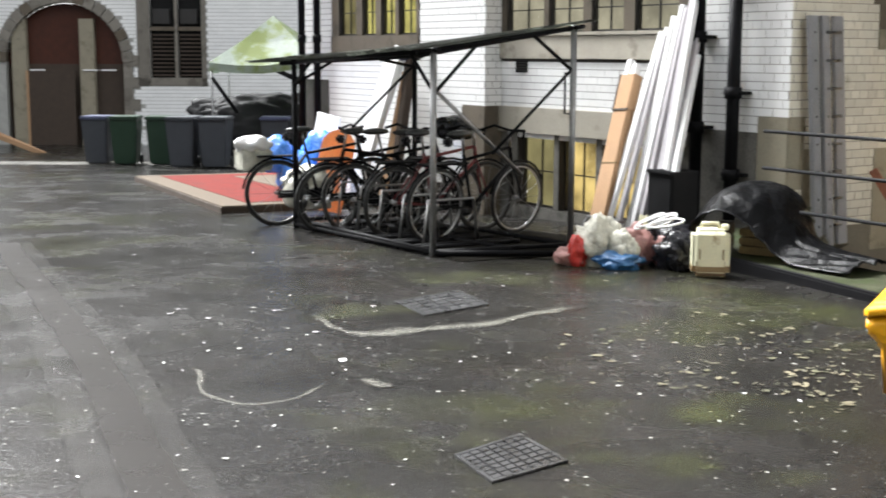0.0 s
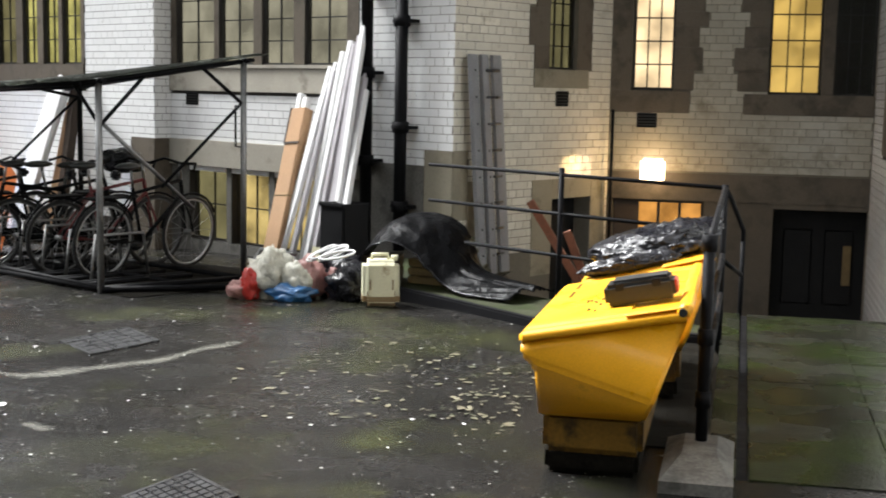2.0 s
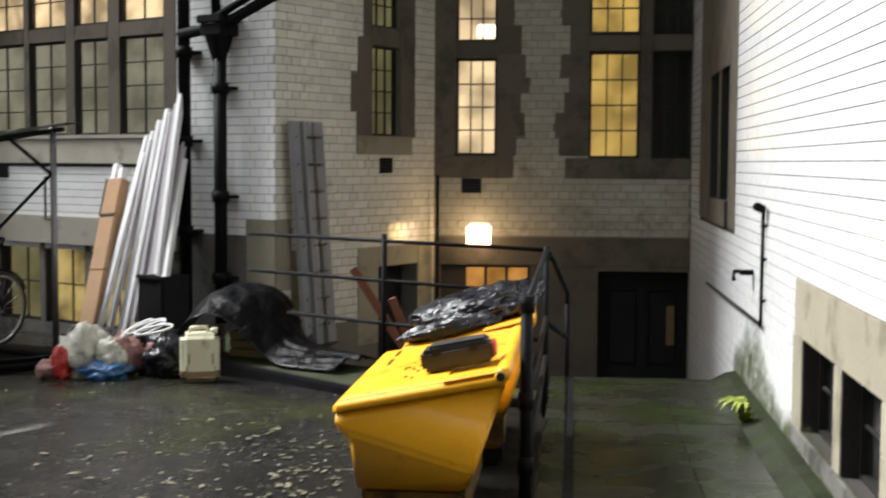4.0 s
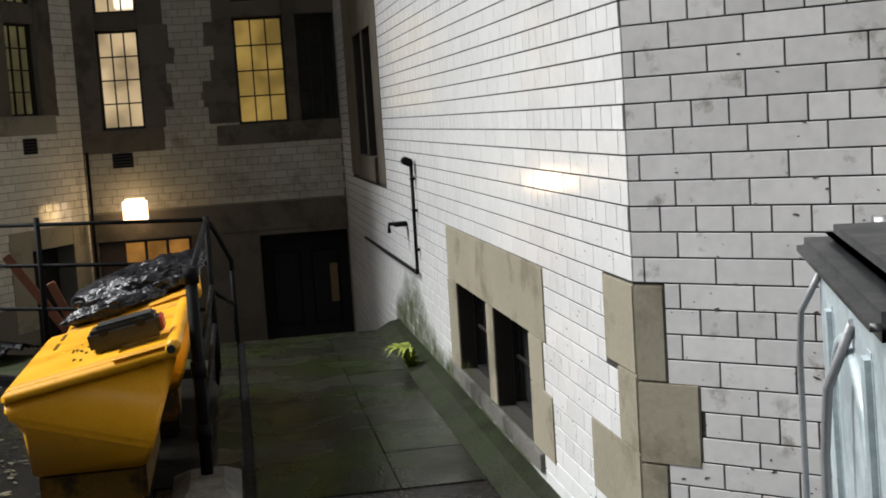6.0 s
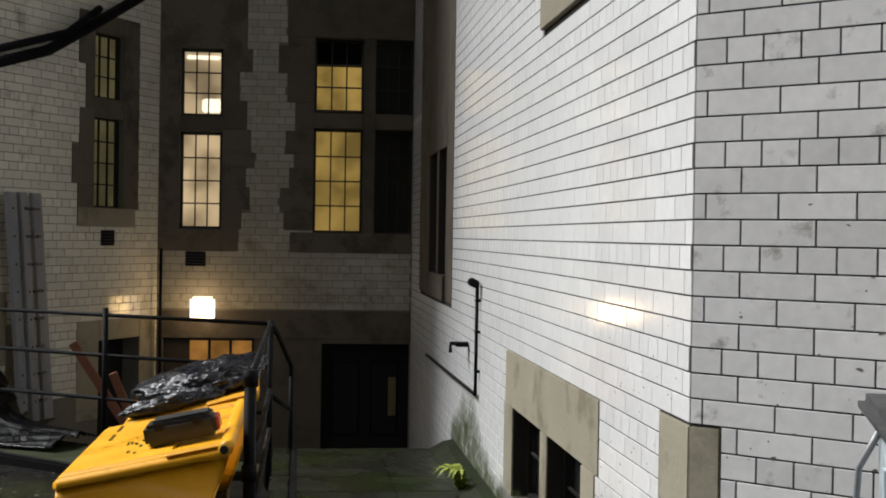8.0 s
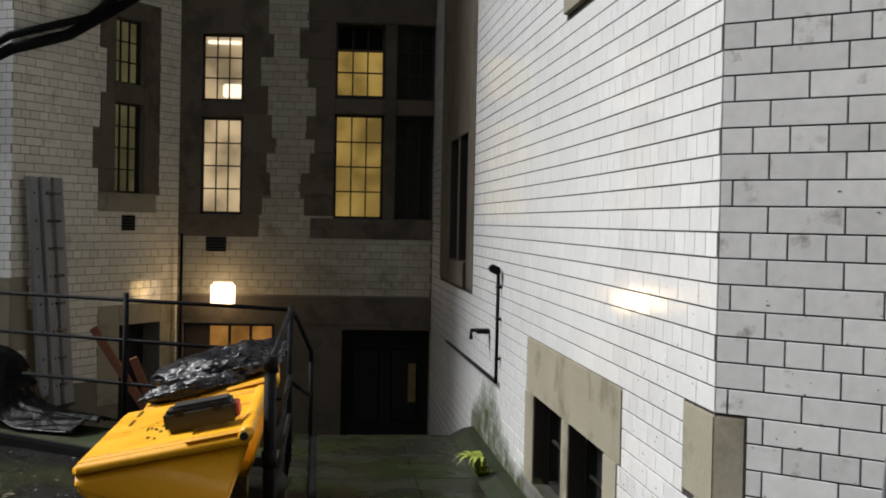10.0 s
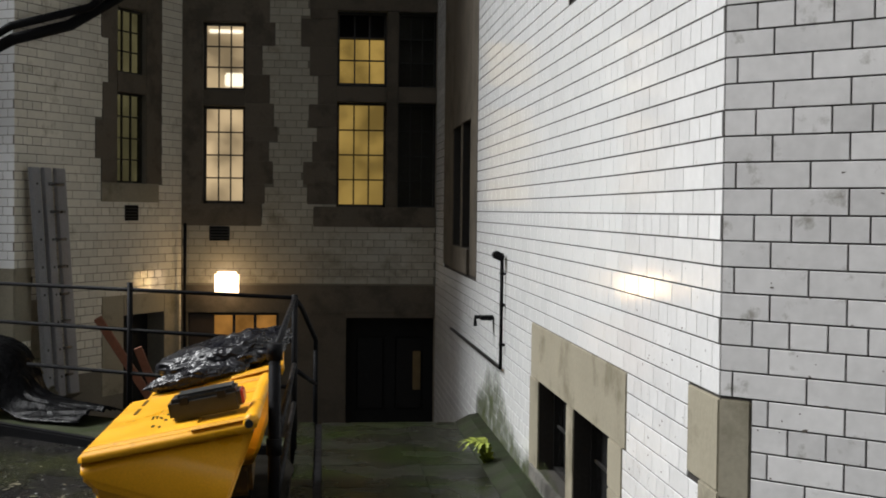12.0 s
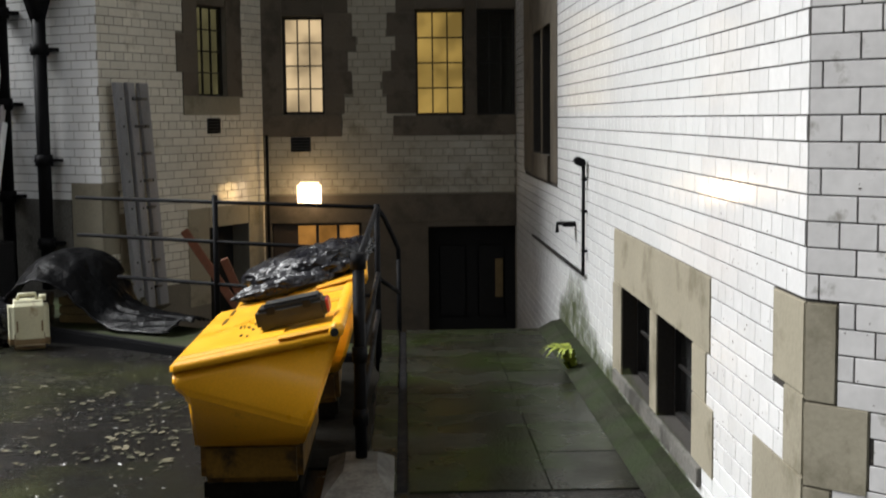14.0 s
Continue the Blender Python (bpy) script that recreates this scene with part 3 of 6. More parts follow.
# ---------- left wing: side wall, front wall ----------
PX, PY = -2.43, 11.28
S_OPEN = [(1.33, 1.76, 1.78, 2.63), (1.33, 1.76, 2.81, 3.42), (1.43, 2.05, -1.6, 0.53)]
S_STONE = [(1.1, 1.95, 1.6, 1.78, 0.012, "pale"), (1.76, 2.0, 1.78, 3.6), (1.33, 1.76, 2.63, 2.81, 0.001), (1.1, 1.33, 1.78, 2.0), (1.02, 1.33, 2.0, 2.35), (1.12, 1.33, 2.35, 2.7), (1.2, 1.33, 2.7, 3.1), (1.1, 1.33, 3.1, 3.6), (1.33, 1.76, 3.42, 3.6), (0.0, 0.2, 0.4, 1.03, 0.006, "pale"), (0.2, 0.36, 0.2, 0.75, 0.006, "pale"), (1.12, 1.43, -0.2, 0.73, 0.004, "pale"), (1.43, 2.05, 0.53, 0.73, 0.004, "pale"), (2.05, 2.3, -0.2, 0.73, 0.004, "pale")]
wall("wall_side", (PX, PY), 60, 0.0, 2.33, -1.7, 18.0, S_OPEN, S_STONE, (0.0, 2.33, 0.0, 6.0), None, "grimy white glazed brick side wall, colour darkened for shade, with leaded window", base="mortar_soft", glaze="brick_side")
window("window_12", (PX, PY), 60, 1.33, 1.76, 1.78, 2.63, 3, 4, "lit_dim", "dimly lit leaded window in sandstone surround", 0.07)
window("window_13", (PX, PY), 60, 1.33, 1.76, 2.81, 3.42, 3, 3, "lit_dim", "dimly lit leaded upper casement", 0.07)
d = thing("door_2", "dark basement doorway beside the lamp", "door", wallframe((PX, PY), 60), kind="structure")
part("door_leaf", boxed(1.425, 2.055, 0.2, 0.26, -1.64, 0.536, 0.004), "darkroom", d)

# front wall: u runs from the pier corner to the left as negative values
A_LIGHTS = [(-4.13, -3.46), (-3.37, -2.8), (-2.66, -2.17), (-2.0, -1.39)]
A_OPEN = [(a, b, c, e) for a, b in A_LIGHTS for c, e in ((1.78, 2.7), (2.84, 3.6))] + [(-3.9, -3.25, -0.1, 0.68), (-3.16, -2.55, -0.1, 0.68), (-2.45, -1.85, -0.1, 0.68)]
A_STONE = [(-4.36, -1.22, 1.5, 1.74, 0.03, "buff"), (-4.36, -1.22, 1.74, 1.78, 0.05, "buff"), (-4.36, -4.13, 1.78, 3.6), (-3.46, -3.37, 1.78, 3.6, 0.0), (-2.8, -2.66, 1.78, 3.6, 0.0), (-2.17, -2.0, 1.78, 3.6, 0.0), (-1.39, -1.22, 1.78, 3.6), (-4.36, -1.2, 3.6, 3.9), (-4.36, -1.2, 0.7, 0.98, 0.04, "buff"), (-0.35, 0.0, 0.3, 1.02, 0.006, "pale"), (-1.1, -0.35, -0.3, 0.88, 0.006, "soot")]
A_STONE += [(a, b, 2.7, 2.84, 0.001) for a, b in A_LIGHTS]
A_STONE += [(-4.36, -1.2, -0.3, -0.1, 0.004, "soot"), (-4.36, -3.9, -0.1, 0.7, 0.004, "soot"), (-1.85, -1.1, -0.3, 0.7, 0.004, "soot"), (-3.25, -3.16, -0.1, 0.7, 0.0, "soot"), (-2.55, -2.45, -0.1, 0.7, 0.0, "soot"), (-0.35, 0, -0.3, 0.3, 0.006, "pale")]
wall("wall_west", (PX, PY), -30, -4.36, 0.0, -0.6, 12.0, A_OPEN, A_STONE, (-4.36, 0.0, 0.6, 6.0), None, "white glazed brick wall with stone-mullioned windows")
n = 14
for i, (a, b) in enumerate(A_LIGHTS):
    window("window_%d" % n, (PX, PY), -30, a, b, 1.78, 2.7, 2, 4, "lit_pale", "stone-mullioned leaded window, dimly lit", 0.05)
    window("window_%d" % (n + 1), (PX, PY), -30, a, b, 2.84, 3.6, 2, 3, "lit_white", "stone-mullioned leaded upper light, lit", 0.05)
    n += 2
for a, b in ((-3.9, -3.25), (-3.16, -2.55), (-2.45, -1.85)):
    window("window_%d" % n, (PX, PY), -30, a, b, -0.1, 0.68, 2, 2, "lit_dim" if a < -3.5 else "lit_base", "basement window glowing yellow at ground level", 0.1)
    n += 1

# projecting pier and lit bay further along
BX, BY = -6.2, 13.2
wall("wall_return", (BX, BY), 60, 0.0, 0.4, -0.6, 12.0, (), [(0.0, 0.4, -0.5, 0.98)], (0.0, 0.4, 0.9, 6.0), None, "white glazed brick return", thick=0.2)
B_LIGHTS = [(-1.86, -1.46), (-2.29, -1.95), (-2.77, -2.43), (-3.4, -2.93)]
B_OPEN = [(a, b, 1.78, 2.9) for a, b in B_LIGHTS]
B_STONE = [(-3.6, -1.38, 1.5, 1.78, 0.02), (-3.6, -1.38, 2.9, 3.2), (-1.46, -1.38, 1.78, 2.9), (-1.95, -1.86, 1.78, 2.9), (-2.43, -2.29, 1.78, 2.9), (-2.93, -2.77, 1.78, 2.9), (-3.6, -3.4, 1.78, 2.9), (-0.45, 0.0, -0.5, 0.98), (-4.5, -3.7, -0.6, 1.2, 0.006, "plaster")]
wall("wall_bay", (BX, BY), -30, -4.5, 0.0, -1.2, 12.0, B_OPEN, B_STONE, (-4.5, 0.0, 0.0, 4.5), None, "white glazed brick wall with lit mullioned windows", thick=0.3)
for i, (a, b) in enumerate(B_LIGHTS):
    window("window_%d" % n, (BX, BY), -30, a, b, 1.78, 2.9, 2, 4, "lit_bay" if i < 3 else "lit_dim", "tall leaded window lit yellow from inside", 0.05)
    n += 1

# ---------- far wall with the arch ----------
DX, DY = -27.86, 30.09
AC, AR = -0.35, 1.78


def arch_wall():
    m = wallframe((DX, DY), 27)
    bm = bmesh.new()
    holes = [(2.25, 3.0, 0.8, 3.4), (3.08, 3.8, 0.8, 3.4), (AC - AR, AC + AR, -1.6, 1.25)]
    steps = 14
    for i in range(steps):
        t0, t1 = math.pi * i / 2 / steps, math.pi * (i + 1) / 2 / steps
        half = AR * math.cos((t0 + t1) / 2)
        holes.append((AC - half, AC + half, 1.25 + AR * math.sin(t0), 1.25 + AR * math.sin(t1)))
    slab(bm, -14, 16, -2.2, 17.0, holes, 0.012, 0.5)
    w = part("wall_far", bm, "mortar_pale", None, "white painted brick wall with a stone arch", "structure", m)
    stones = [(1.86, 2.25, 0.55, 3.6), (3.8, 3.95, 0.55, 3.6), (3.0, 3.08, 0.8, 3.4), (1.86, 3.95, 0.55, 0.8)]
    for i in range(9):
        stones.append((AC + AR, AC + AR + (0.28 if i % 2 else 0.5), -1.5 + 0.33 * i, -1.17 + 0.33 * i))
    for s in stones:
        part("stone_block", boxed(s[0], s[1], -0.02, 0.1, s[2], s[3], 0.01), "weathered", w)
    for i in range(18):
        t = math.pi * (i + 0.5) / 18
        vm = pose(AC, 0, 1.25, 0, -math.degrees(t) + 90, 0)
        part("arch_stone", boxed(-0.155, 0.155, -0.05, 0.3, AR - 0.02, AR + 0.3, 0.012, vm), "stone" if i % 5 == 2 else "weathered", w)
    verts, faces = [], []
    c, length = 0.11, 0.32
    for k in range(-14, 50):
        zz = k * c
        for lo, hi in free_spans(-13, 14, zz + c / 2, [*holes, *stones, *((AC - math.sqrt(max(0, (AR + 0.3) ** 2 - max(0, q - 1.25) ** 2)), AC + math.sqrt(max(0, (AR + 0.3) ** 2 - max(0, q - 1.25) ** 2)), q, q + c) for q in (zz,))]):
            a = math.floor(lo / length) * length + (0.16 if k % 2 else 0)
            while a < hi:
                p, q = max(lo, a), min(hi, a + length)
                if q - p > 0.03:
                    s = len(verts)
                    verts += [(p, 0.0, zz), (q, 0.0, zz), (q, 0.0, zz + c - 0.012), (p, 0.0, zz + c - 0.012), (p, 0.03, zz), (q, 0.03, zz), (q, 0.03, zz + c - 0.012), (p, 0.03, zz + c - 0.012)]
                    faces += [(s, s + 1, s + 2, s + 3), (s + 4, s + 5, s + 1, s), (s + 3, s + 2, s + 6, s + 7), (s + 5, s + 6, s + 2, s + 1), (s + 7, s + 4, s, s + 3)]
                a += length
    me = bpy.data.meshes.new("brickwork")
    me.from_pydata(verts, [], faces)
    me.materials.append(M["brick"])
    ob = new("brickwork", me)
    ob.parent = w
    tagged(ob, "whitish glazed brickwork", "", "", "stuff")
    for a in (2.25, 3.08):
        v = thing("window_%d" % (n + 1 + int(a)), "dark louvred window in stone surround", "window", m, kind="structure")
        part("window_frame", boxed(a, a + 0.73, 0.2, 0.24, 0.8, 3.4), "darkroom", v)
        for i in range(11):
            part("slat", boxed(a + 0.03, a + 0.7, 0.08, 0.16, 0.85 + 0.12 * i, 0.9 + 0.12 * i, 0, None), "board", v)
        part("transom", boxed(a, a + 0.73, 0.05, 0.2, 2.2, 2.32), "stone", v)
        part("fan_box", boxed(a + 0.08, a + 0.6, 0.06, 0.2, 2.4, 2.85, 0.02), "frame", v)
    g = thing("door_3", "brown timber gates boarded up inside a stone arch", "door", m, kind="structure")
    part("gate_leaf", boxed(AC - AR, AC + AR, 0.3, 0.36, -1.4, 1.2), "board", g)
    bm = bmesh.new()
    pts = [(AC - AR, 1.2)] + [(AC + AR * math.cos(math.pi - math.pi * i / 20), 1.22 + AR * math.sin(math.pi * i / 20)) for i in range(21)] + [(AC + AR, 1.2)]
    f = bm.faces.new([bm.verts.new((p, 0.3, q)) for p, q in pts])
    bmesh.ops.triangulate(bm, faces=[f])
    part("arch_panel", bm, "door", g, "reddish brown panel filling the arch head")
    for a in (-1.95, 0.1):
        part("post", boxed(a, a + 0.44, 0.05, 0.3, -1.35, 2.55, 0.01), "pale", g)
    part("leaning_board", boxed(-1.45, -0.05, 0.0, 0.04, -1.25, 1.0, 0.005), "board", g)
    part("board_edge", boxed(-1.52, -1.45, -0.01, 0.05, -1.25, 1.0, 0.005), "card", g)
    for a in (-1.4, 0.2, 0.75):
        part("light_strip", boxed(a, a + 0.45, 0.0, 0.03, 1.0, 1.04), "white", g)


arch_wall()
# plain unseen walls added to close the yard and block sky light
part("wall_south", boxed(-9, 8, -5.9, -5.5, -0.2, 19.0), "plaster", None, "plain dark unseen wall added to block the sky", "structure")
part("wall_west_far", boxed(-40.4, -40, -9.4, 34, -2.5, 15.0), "plaster", None, "plain unseen wall added on the far side to block the sky", "structure")
part("wall_south_return", boxed(-9.4, -9.0, -9.0, -5.5, -0.2, 9.0), "plaster", None, "plain unseen wall added to close the yard and block the sky", "structure")
part("wall_south_west", boxed(-40, -9, -9.4, -9.0, -0.2, 5.0), "plaster", None, "plain unseen wall added to close the yard and block the sky", "structure")
part("wall_back_east", boxed(3.5, 3.9, -5.5, 1.6, -0.2, 19.0), "plaster", None, "plain dark unseen wall added to block the sky", "structure")

# ---------- passage, steps and sunken area ----------
p = thing("passage_paving", "wet mossy flagstones along the wall", "pavement", kind="structure")
part("bed", boxed(-0.02, 1.3, 5.4, 9.55, -1.7, -0.02), "plaster", p)
random.seed(4)
y = 5.4
while y < 9.5:
    h = random.uniform(0.55, 0.8)
    y1 = min(9.55, y + h)
    cut = random.choice((0.75, 0.62, 0.85))
    for a, b in ((0.15, cut), (cut, 1.12)):
        part("flagstone", boxed(a + 0.002, b - 0.002, y + 0.002, y1 - 0.002, -0.03, random.uniform(0.0, 0.003), 0.003), "slate", p)
    y = y1
part("gully", boxed(0.1, 0.146, 5.4, 9.55, -0.03, -0.012), "iron", p)
part("edge_strip", boxed(-0.02, 0.1, 5.4, 9.55, -0.03, 0.004, 0.005), "slate", p)
bm = bmesh.new()
prof = ((1.12, 0.0), (1.30, 0.0), (1.30, 0.07), (1.22, 0.055))
a = [bm.verts.new((x, 4.2, q)) for x, q in prof]
b = [bm.verts.new((x, 9.55, q)) for x, q in prof]
for i in range(4):
    bm.faces.new((a[i], a[(i + 1) % 4], b[(i + 1) % 4], b[i]))
bm.faces.new(a[::-1])
bm.faces.new(b)
part("haunch", bm, "mossy", p, "mossy cement haunch along the wall")
st = thing("basement_steps", "dark stone steps going down to the basement", "steps", kind="structure")
for i in range(8):
    part("step", boxed(-0.02, 1.29, 9.55 + 0.26 * i, 9.86 + 0.26 * i, -1.75, -0.18 * (i + 1), 0.01), "slate", st)
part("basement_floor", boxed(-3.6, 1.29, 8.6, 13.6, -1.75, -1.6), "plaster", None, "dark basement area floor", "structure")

# ---------- fern and moss ----------
f = thing("fern", "small yellow-green fern growing at the wall foot", "plant", pose(1.16, 7.95, 0.03))
random.seed(7)
for i in range(11):
    bm = bmesh.new()
    t = math.pi * (0.55 + 0.9 * i / 10)
    reach = random.uniform(0.14, 0.24)
    last = None
    for k in range(9):
        s = k / 8
        c = Vector((math.cos(t) * reach * s, math.sin(t) * reach * s, 0.14 * math.sin(s * 2.4) - 0.02))
        w = 0.028 * (1 - s) + 0.003
        nrm = Vector((-math.sin(t), math.cos(t), 0))
        if last is not None:
            for sg in (-1, 1):
                v = [bm.verts.new(q) for q in (last, c, c + nrm * sg * w * 1.6 + Vector((math.cos(t), math.sin(t), 0)) * 0.008, last + nrm * sg * w)]
                bm.faces.new(v)
        last = c
    part("frond", bm, "fern", f)
# ---------- films of silt, algae and dirt ----------
def film(name, base, most, rough=0.55, grain=55.0):
    """A thin film broken up by noise, clear between its patches."""
    m = bpy.data.materials.new(name)
    m.use_nodes = True
    N, L = m.node_tree.nodes, m.node_tree.links
    b = N["Principled BSDF"]
    b.inputs["Base Color"].default_value = (*base, 1)
    b.inputs["Roughness"].default_value = rough
    b.inputs["Specular IOR Level"].default_value = 0.25
    geo = N.new("ShaderNodeNewGeometry")
    edge = N.new("ShaderNodeVertexColor")
    edge.layer_name = "cover"
    total = None
    for scale, weight in ((5.0, 1.0), (grain, 0.75)):
        n = N.new("ShaderNodeTexNoise")
        n.inputs["Scale"].default_value, n.inputs["Detail"].default_value, n.inputs["Roughness"].default_value = scale, 6, 0.7
        L.new(geo.outputs["Position"], n.inputs["Vector"])
        k = N.new("ShaderNodeMath")
        k.operation = "MULTIPLY_ADD"
        k.inputs[1].default_value = weight
        L.new(n.outputs["Fac"], k.inputs[0])
        if total:
            L.new(total, k.inputs[2])
        else:
            k.inputs[2].default_value = 0.0
        total = k.outputs[0]
    s = N.new("ShaderNodeMath")
    s.operation = "MULTIPLY"
    L.new(total, s.inputs[0])
    L.new(edge.outputs["Color"], s.inputs[1])
    r = N.new("ShaderNodeMapRange")
    r.inputs["From Min"].default_value, r.inputs["From Max"].default_value, r.inputs["To Max"].default_value = 0.4, 0.95, most
    L.new(s.outputs[0], r.inputs["Value"])
    L.new(r.outputs[0], b.inputs["Alpha"])
    return m


M["silt"] = film("dried_silt", (0.2, 0.195, 0.165), 0.5)
M["algae"] = film("green_algae", (0.036, 0.04, 0.010), 0.6, 0.45, 38.0)
M["slime"] = film("dark_wall_slime", (0.035, 0.045, 0.012), 0.97, 0.6, 18.0)
M["infill"] = film("trench_infill", (0.011, 0.0085, 0.007), 0.75, 0.35)
M["dust"] = film("pale_worn_asphalt", (0.06, 0.058, 0.054), 0.18, 0.4, 110.0)


def filmed(name, verts, faces, cover, material, label, category, at=None):
    me = bpy.data.meshes.new(name)
    me.from_pydata(verts, [], faces)
    layer = me.color_attributes.new("cover", "FLOAT_COLOR", "POINT")
    for i, c in enumerate(cover):
        layer.data[i].color = (c, c, c, 1)
    me.materials.append(M[material])
    ob = new(name, me)
    ob.visible_shadow = False
    if at is not None:
        ob.matrix_world = at
    tagged(ob, label, category, "", "stuff")


def blotch(x, y, rx, ry_, turn, material, label, seed, z=0.0035):
    """A patch on the ground, dense in the middle and thinning out to a ragged rim."""
    n, rings = 48, ((0.2, 1.0), (0.4, 1.0), (0.6, 0.95), (0.8, 0.85), (1.0, 0.7), (1.2, 0.5), (1.4, 0.28), (1.65, 0.0))
    verts, cover, faces = [(x, y, slope(x, y) + z)], [1.0], []
    c, s = math.cos(radians(turn)), math.sin(radians(turn))
    for q, k in rings:
        for i in range(n):
            t = 2 * math.pi * i / n
            r = q * (1 + 0.5 * noise.noise(Vector((math.cos(t) * 1.6, math.sin(t) * 1.6, seed * 3.7))) + 0.2 * noise.noise(Vector((math.cos(t) * 5, math.sin(t) * 5, seed * 1.3))))
            px, py = rx * r * math.cos(t), ry_ * r * math.sin(t)
            gx, gy = x + c * px - s * py, y + s * px + c * py
            verts.append((gx, gy, slope(gx, gy) + z))
            cover.append(k * (0.72 + 0.7 * noise.noise(Vector((gx * 3.1, gy * 3.1, seed)))))
    for i in range(n):
        j = (i + 1) % n
        faces.append((0, 1 + i, 1 + j))
        for k in range(len(rings) - 1):
            a = 1 + k * n
            faces.append((a + i, a + n + i, a + n + j, a + j))
    filmed("ground_stain", verts, faces, cover, material, label, "stain")


def wall_slime():
    """Algae creeping up the foot of the wall where water runs."""
    verts, cover, faces = [], [], []
    ny, nz = 60, 16
    for i in range(ny + 1):
        y = 5.0 + 4.75 * i / ny
        top = 0.08 + 0.5 * math.exp(-(((y - 8.7) / 0.65) ** 2)) + 0.05 * math.exp(-(((y - 6.6) / 1.1) ** 2)) + 0.05 * noise.noise(Vector((y * 2.2, 0, 4)))
        for k in range(nz + 1):
            f = k / nz
            verts.append((XR - 0.0036, y, 0.0 + (top + 0.18) * f))
            cover.append(max(0.0, min(1.0, 1.5 * (1 - f) ** 0.8)) * min(1.0, (9.75 - y) * 4 + 0.3, (y - 5.0) * 3))
    for i in range(ny):
        for k in range(nz):
            a = i * (nz + 1) + k
            faces.append((a, a + nz + 1, a + nz + 2, a + 1))
    filmed("wall_slime", verts, faces, cover, "slime", "dark green algae creeping up the foot of the wall", "algae")


wall_slime()

# ---------- railing ----------
RA, RB = Vector((-2.33, 10.0, 0)), Vector((-0.03, 8.5, 0))
rl = thing("area_railing", "black tubular steel railing round the sunken area", "railing")
for zz, a, b in ((0.98, 0, 1), (0.70, 0, 1), (0.40, 0.15, 1)):
    part("rail", tubed([RA.lerp(RB, a) + Vector((0, 0, zz)), RA.lerp(RB, b) + Vector((0, 0, zz))], 0.0135), "iron", rl)
for s, top in ((0.5, 1.03), (1.0, 1.0)):
    q = RA.lerp(RB, s)
    part("post", tubed([q + Vector((0, 0, -0.1)), q + Vector((0, 0, top))], 0.02), "iron", rl)
for zz in (0.98, 0.55):
    part("rail", tubed([(-0.03, 8.5, zz), (-0.05, 5.6, zz - 0.03)], 0.016), "iron", rl)
part("post", tubed([(-0.05, 5.6, 0.05), (-0.05, 5.6, 0.97)], 0.026), "iron", rl)
for zz in (0.95, 0.55, 0.28):
    part("clamp", tubed([(-0.05, 5.6, zz - 0.035), (-0.05, 5.6, zz + 0.035)], 0.034, 10), "iron", rl)
part("rail", tubed([(-0.03, 8.5, 0.3), (-0.05, 5.6, 0.28)], 0.016), "iron", rl)
hr = thing("stair_handrail", "bent black handrail beside the basement steps", "handrail")
part("rail", tubed([(-0.02, 8.6, 0.95), (0.0, 9.3, 0.86), (0.1, 9.8, 0.58), (0.1, 9.8, 0.0)], 0.018), "iron", hr)
part("rail", tubed([(-0.02, 8.6, 0.5), (0.1, 9.8, 0.25)], 0.016), "iron", hr)
part("post", tubed([(0.1, 9.8, -0.3), (0.1, 9.8, 0.5)], 0.018), "iron", hr)
b = thing("post_footing", "chamfered concrete footing block of the railing", "block")
bm = bmesh.new()
lo = [bm.verts.new(q) for q in ((-0.2, 5.12, 0), (0.09, 5.12, 0), (0.09, 5.8, 0), (-0.2, 5.8, 0))]
mid = [bm.verts.new((v.co.x, v.co.y, 0.05)) for v in lo]
hi = [bm.verts.new(q) for q in ((-0.12, 5.38, 0.1), (0.02, 5.38, 0.1), (0.02, 5.7, 0.1), (-0.12, 5.7, 0.1))]
for r0, r1 in ((lo, mid), (mid, hi)):
    for i in range(4):
        bm.faces.new((r0[i], r0[(i + 1) % 4], r1[(i + 1) % 4], r1[i]))
bm.faces.new(hi)
part("block", bm, "soot", b)

# dark ground sheets painting in the shade by the bins and under the shelter
def painted_shade(corner, along, across, high, label, nu=40, nv=8):
    """A thin uneven dark sheet that paints in shade, feathering to the ground at its sides."""
    o, e, f = (Vector((*q, 0)) for q in (corner, along, across))
    verts, faces = [], []
    for i in range(nu + 1):
        for k in range(nv + 1):
            q = o + e * (i / nu) + f * (k / nv)
            q += Vector((noise.noise(q * 2), noise.noise(q * 2 + Vector((9, 0, 0))), 0)) * 0.05
            lift = math.sin(math.pi * k / nv) * min(1.0, 8 * i / nu, 8 * (nu - i) / nu)
            verts.append((q.x, q.y, slope(q.x, q.y) + 0.006 + high * lift * (0.7 + 0.6 * noise.noise(q * 6))))
    for i in range(nu):
        for k in range(nv):
            a = i * (nv + 1) + k
            faces.append((a, a + 1, a + nv + 2, a + nv + 1))
    me = bpy.data.meshes.new("leaf_mould")
    me.from_pydata(verts, [], faces)
    me.materials.append(M["painted_shade"])
    tagged(new("leaf_mould", me), label, "dirt", "", "stuff")


painted_shade((-0.4, 5.8), (0.0, 2.5), (0.37, 0.0), 0.03, "black sheet for the shade between bins and railing")

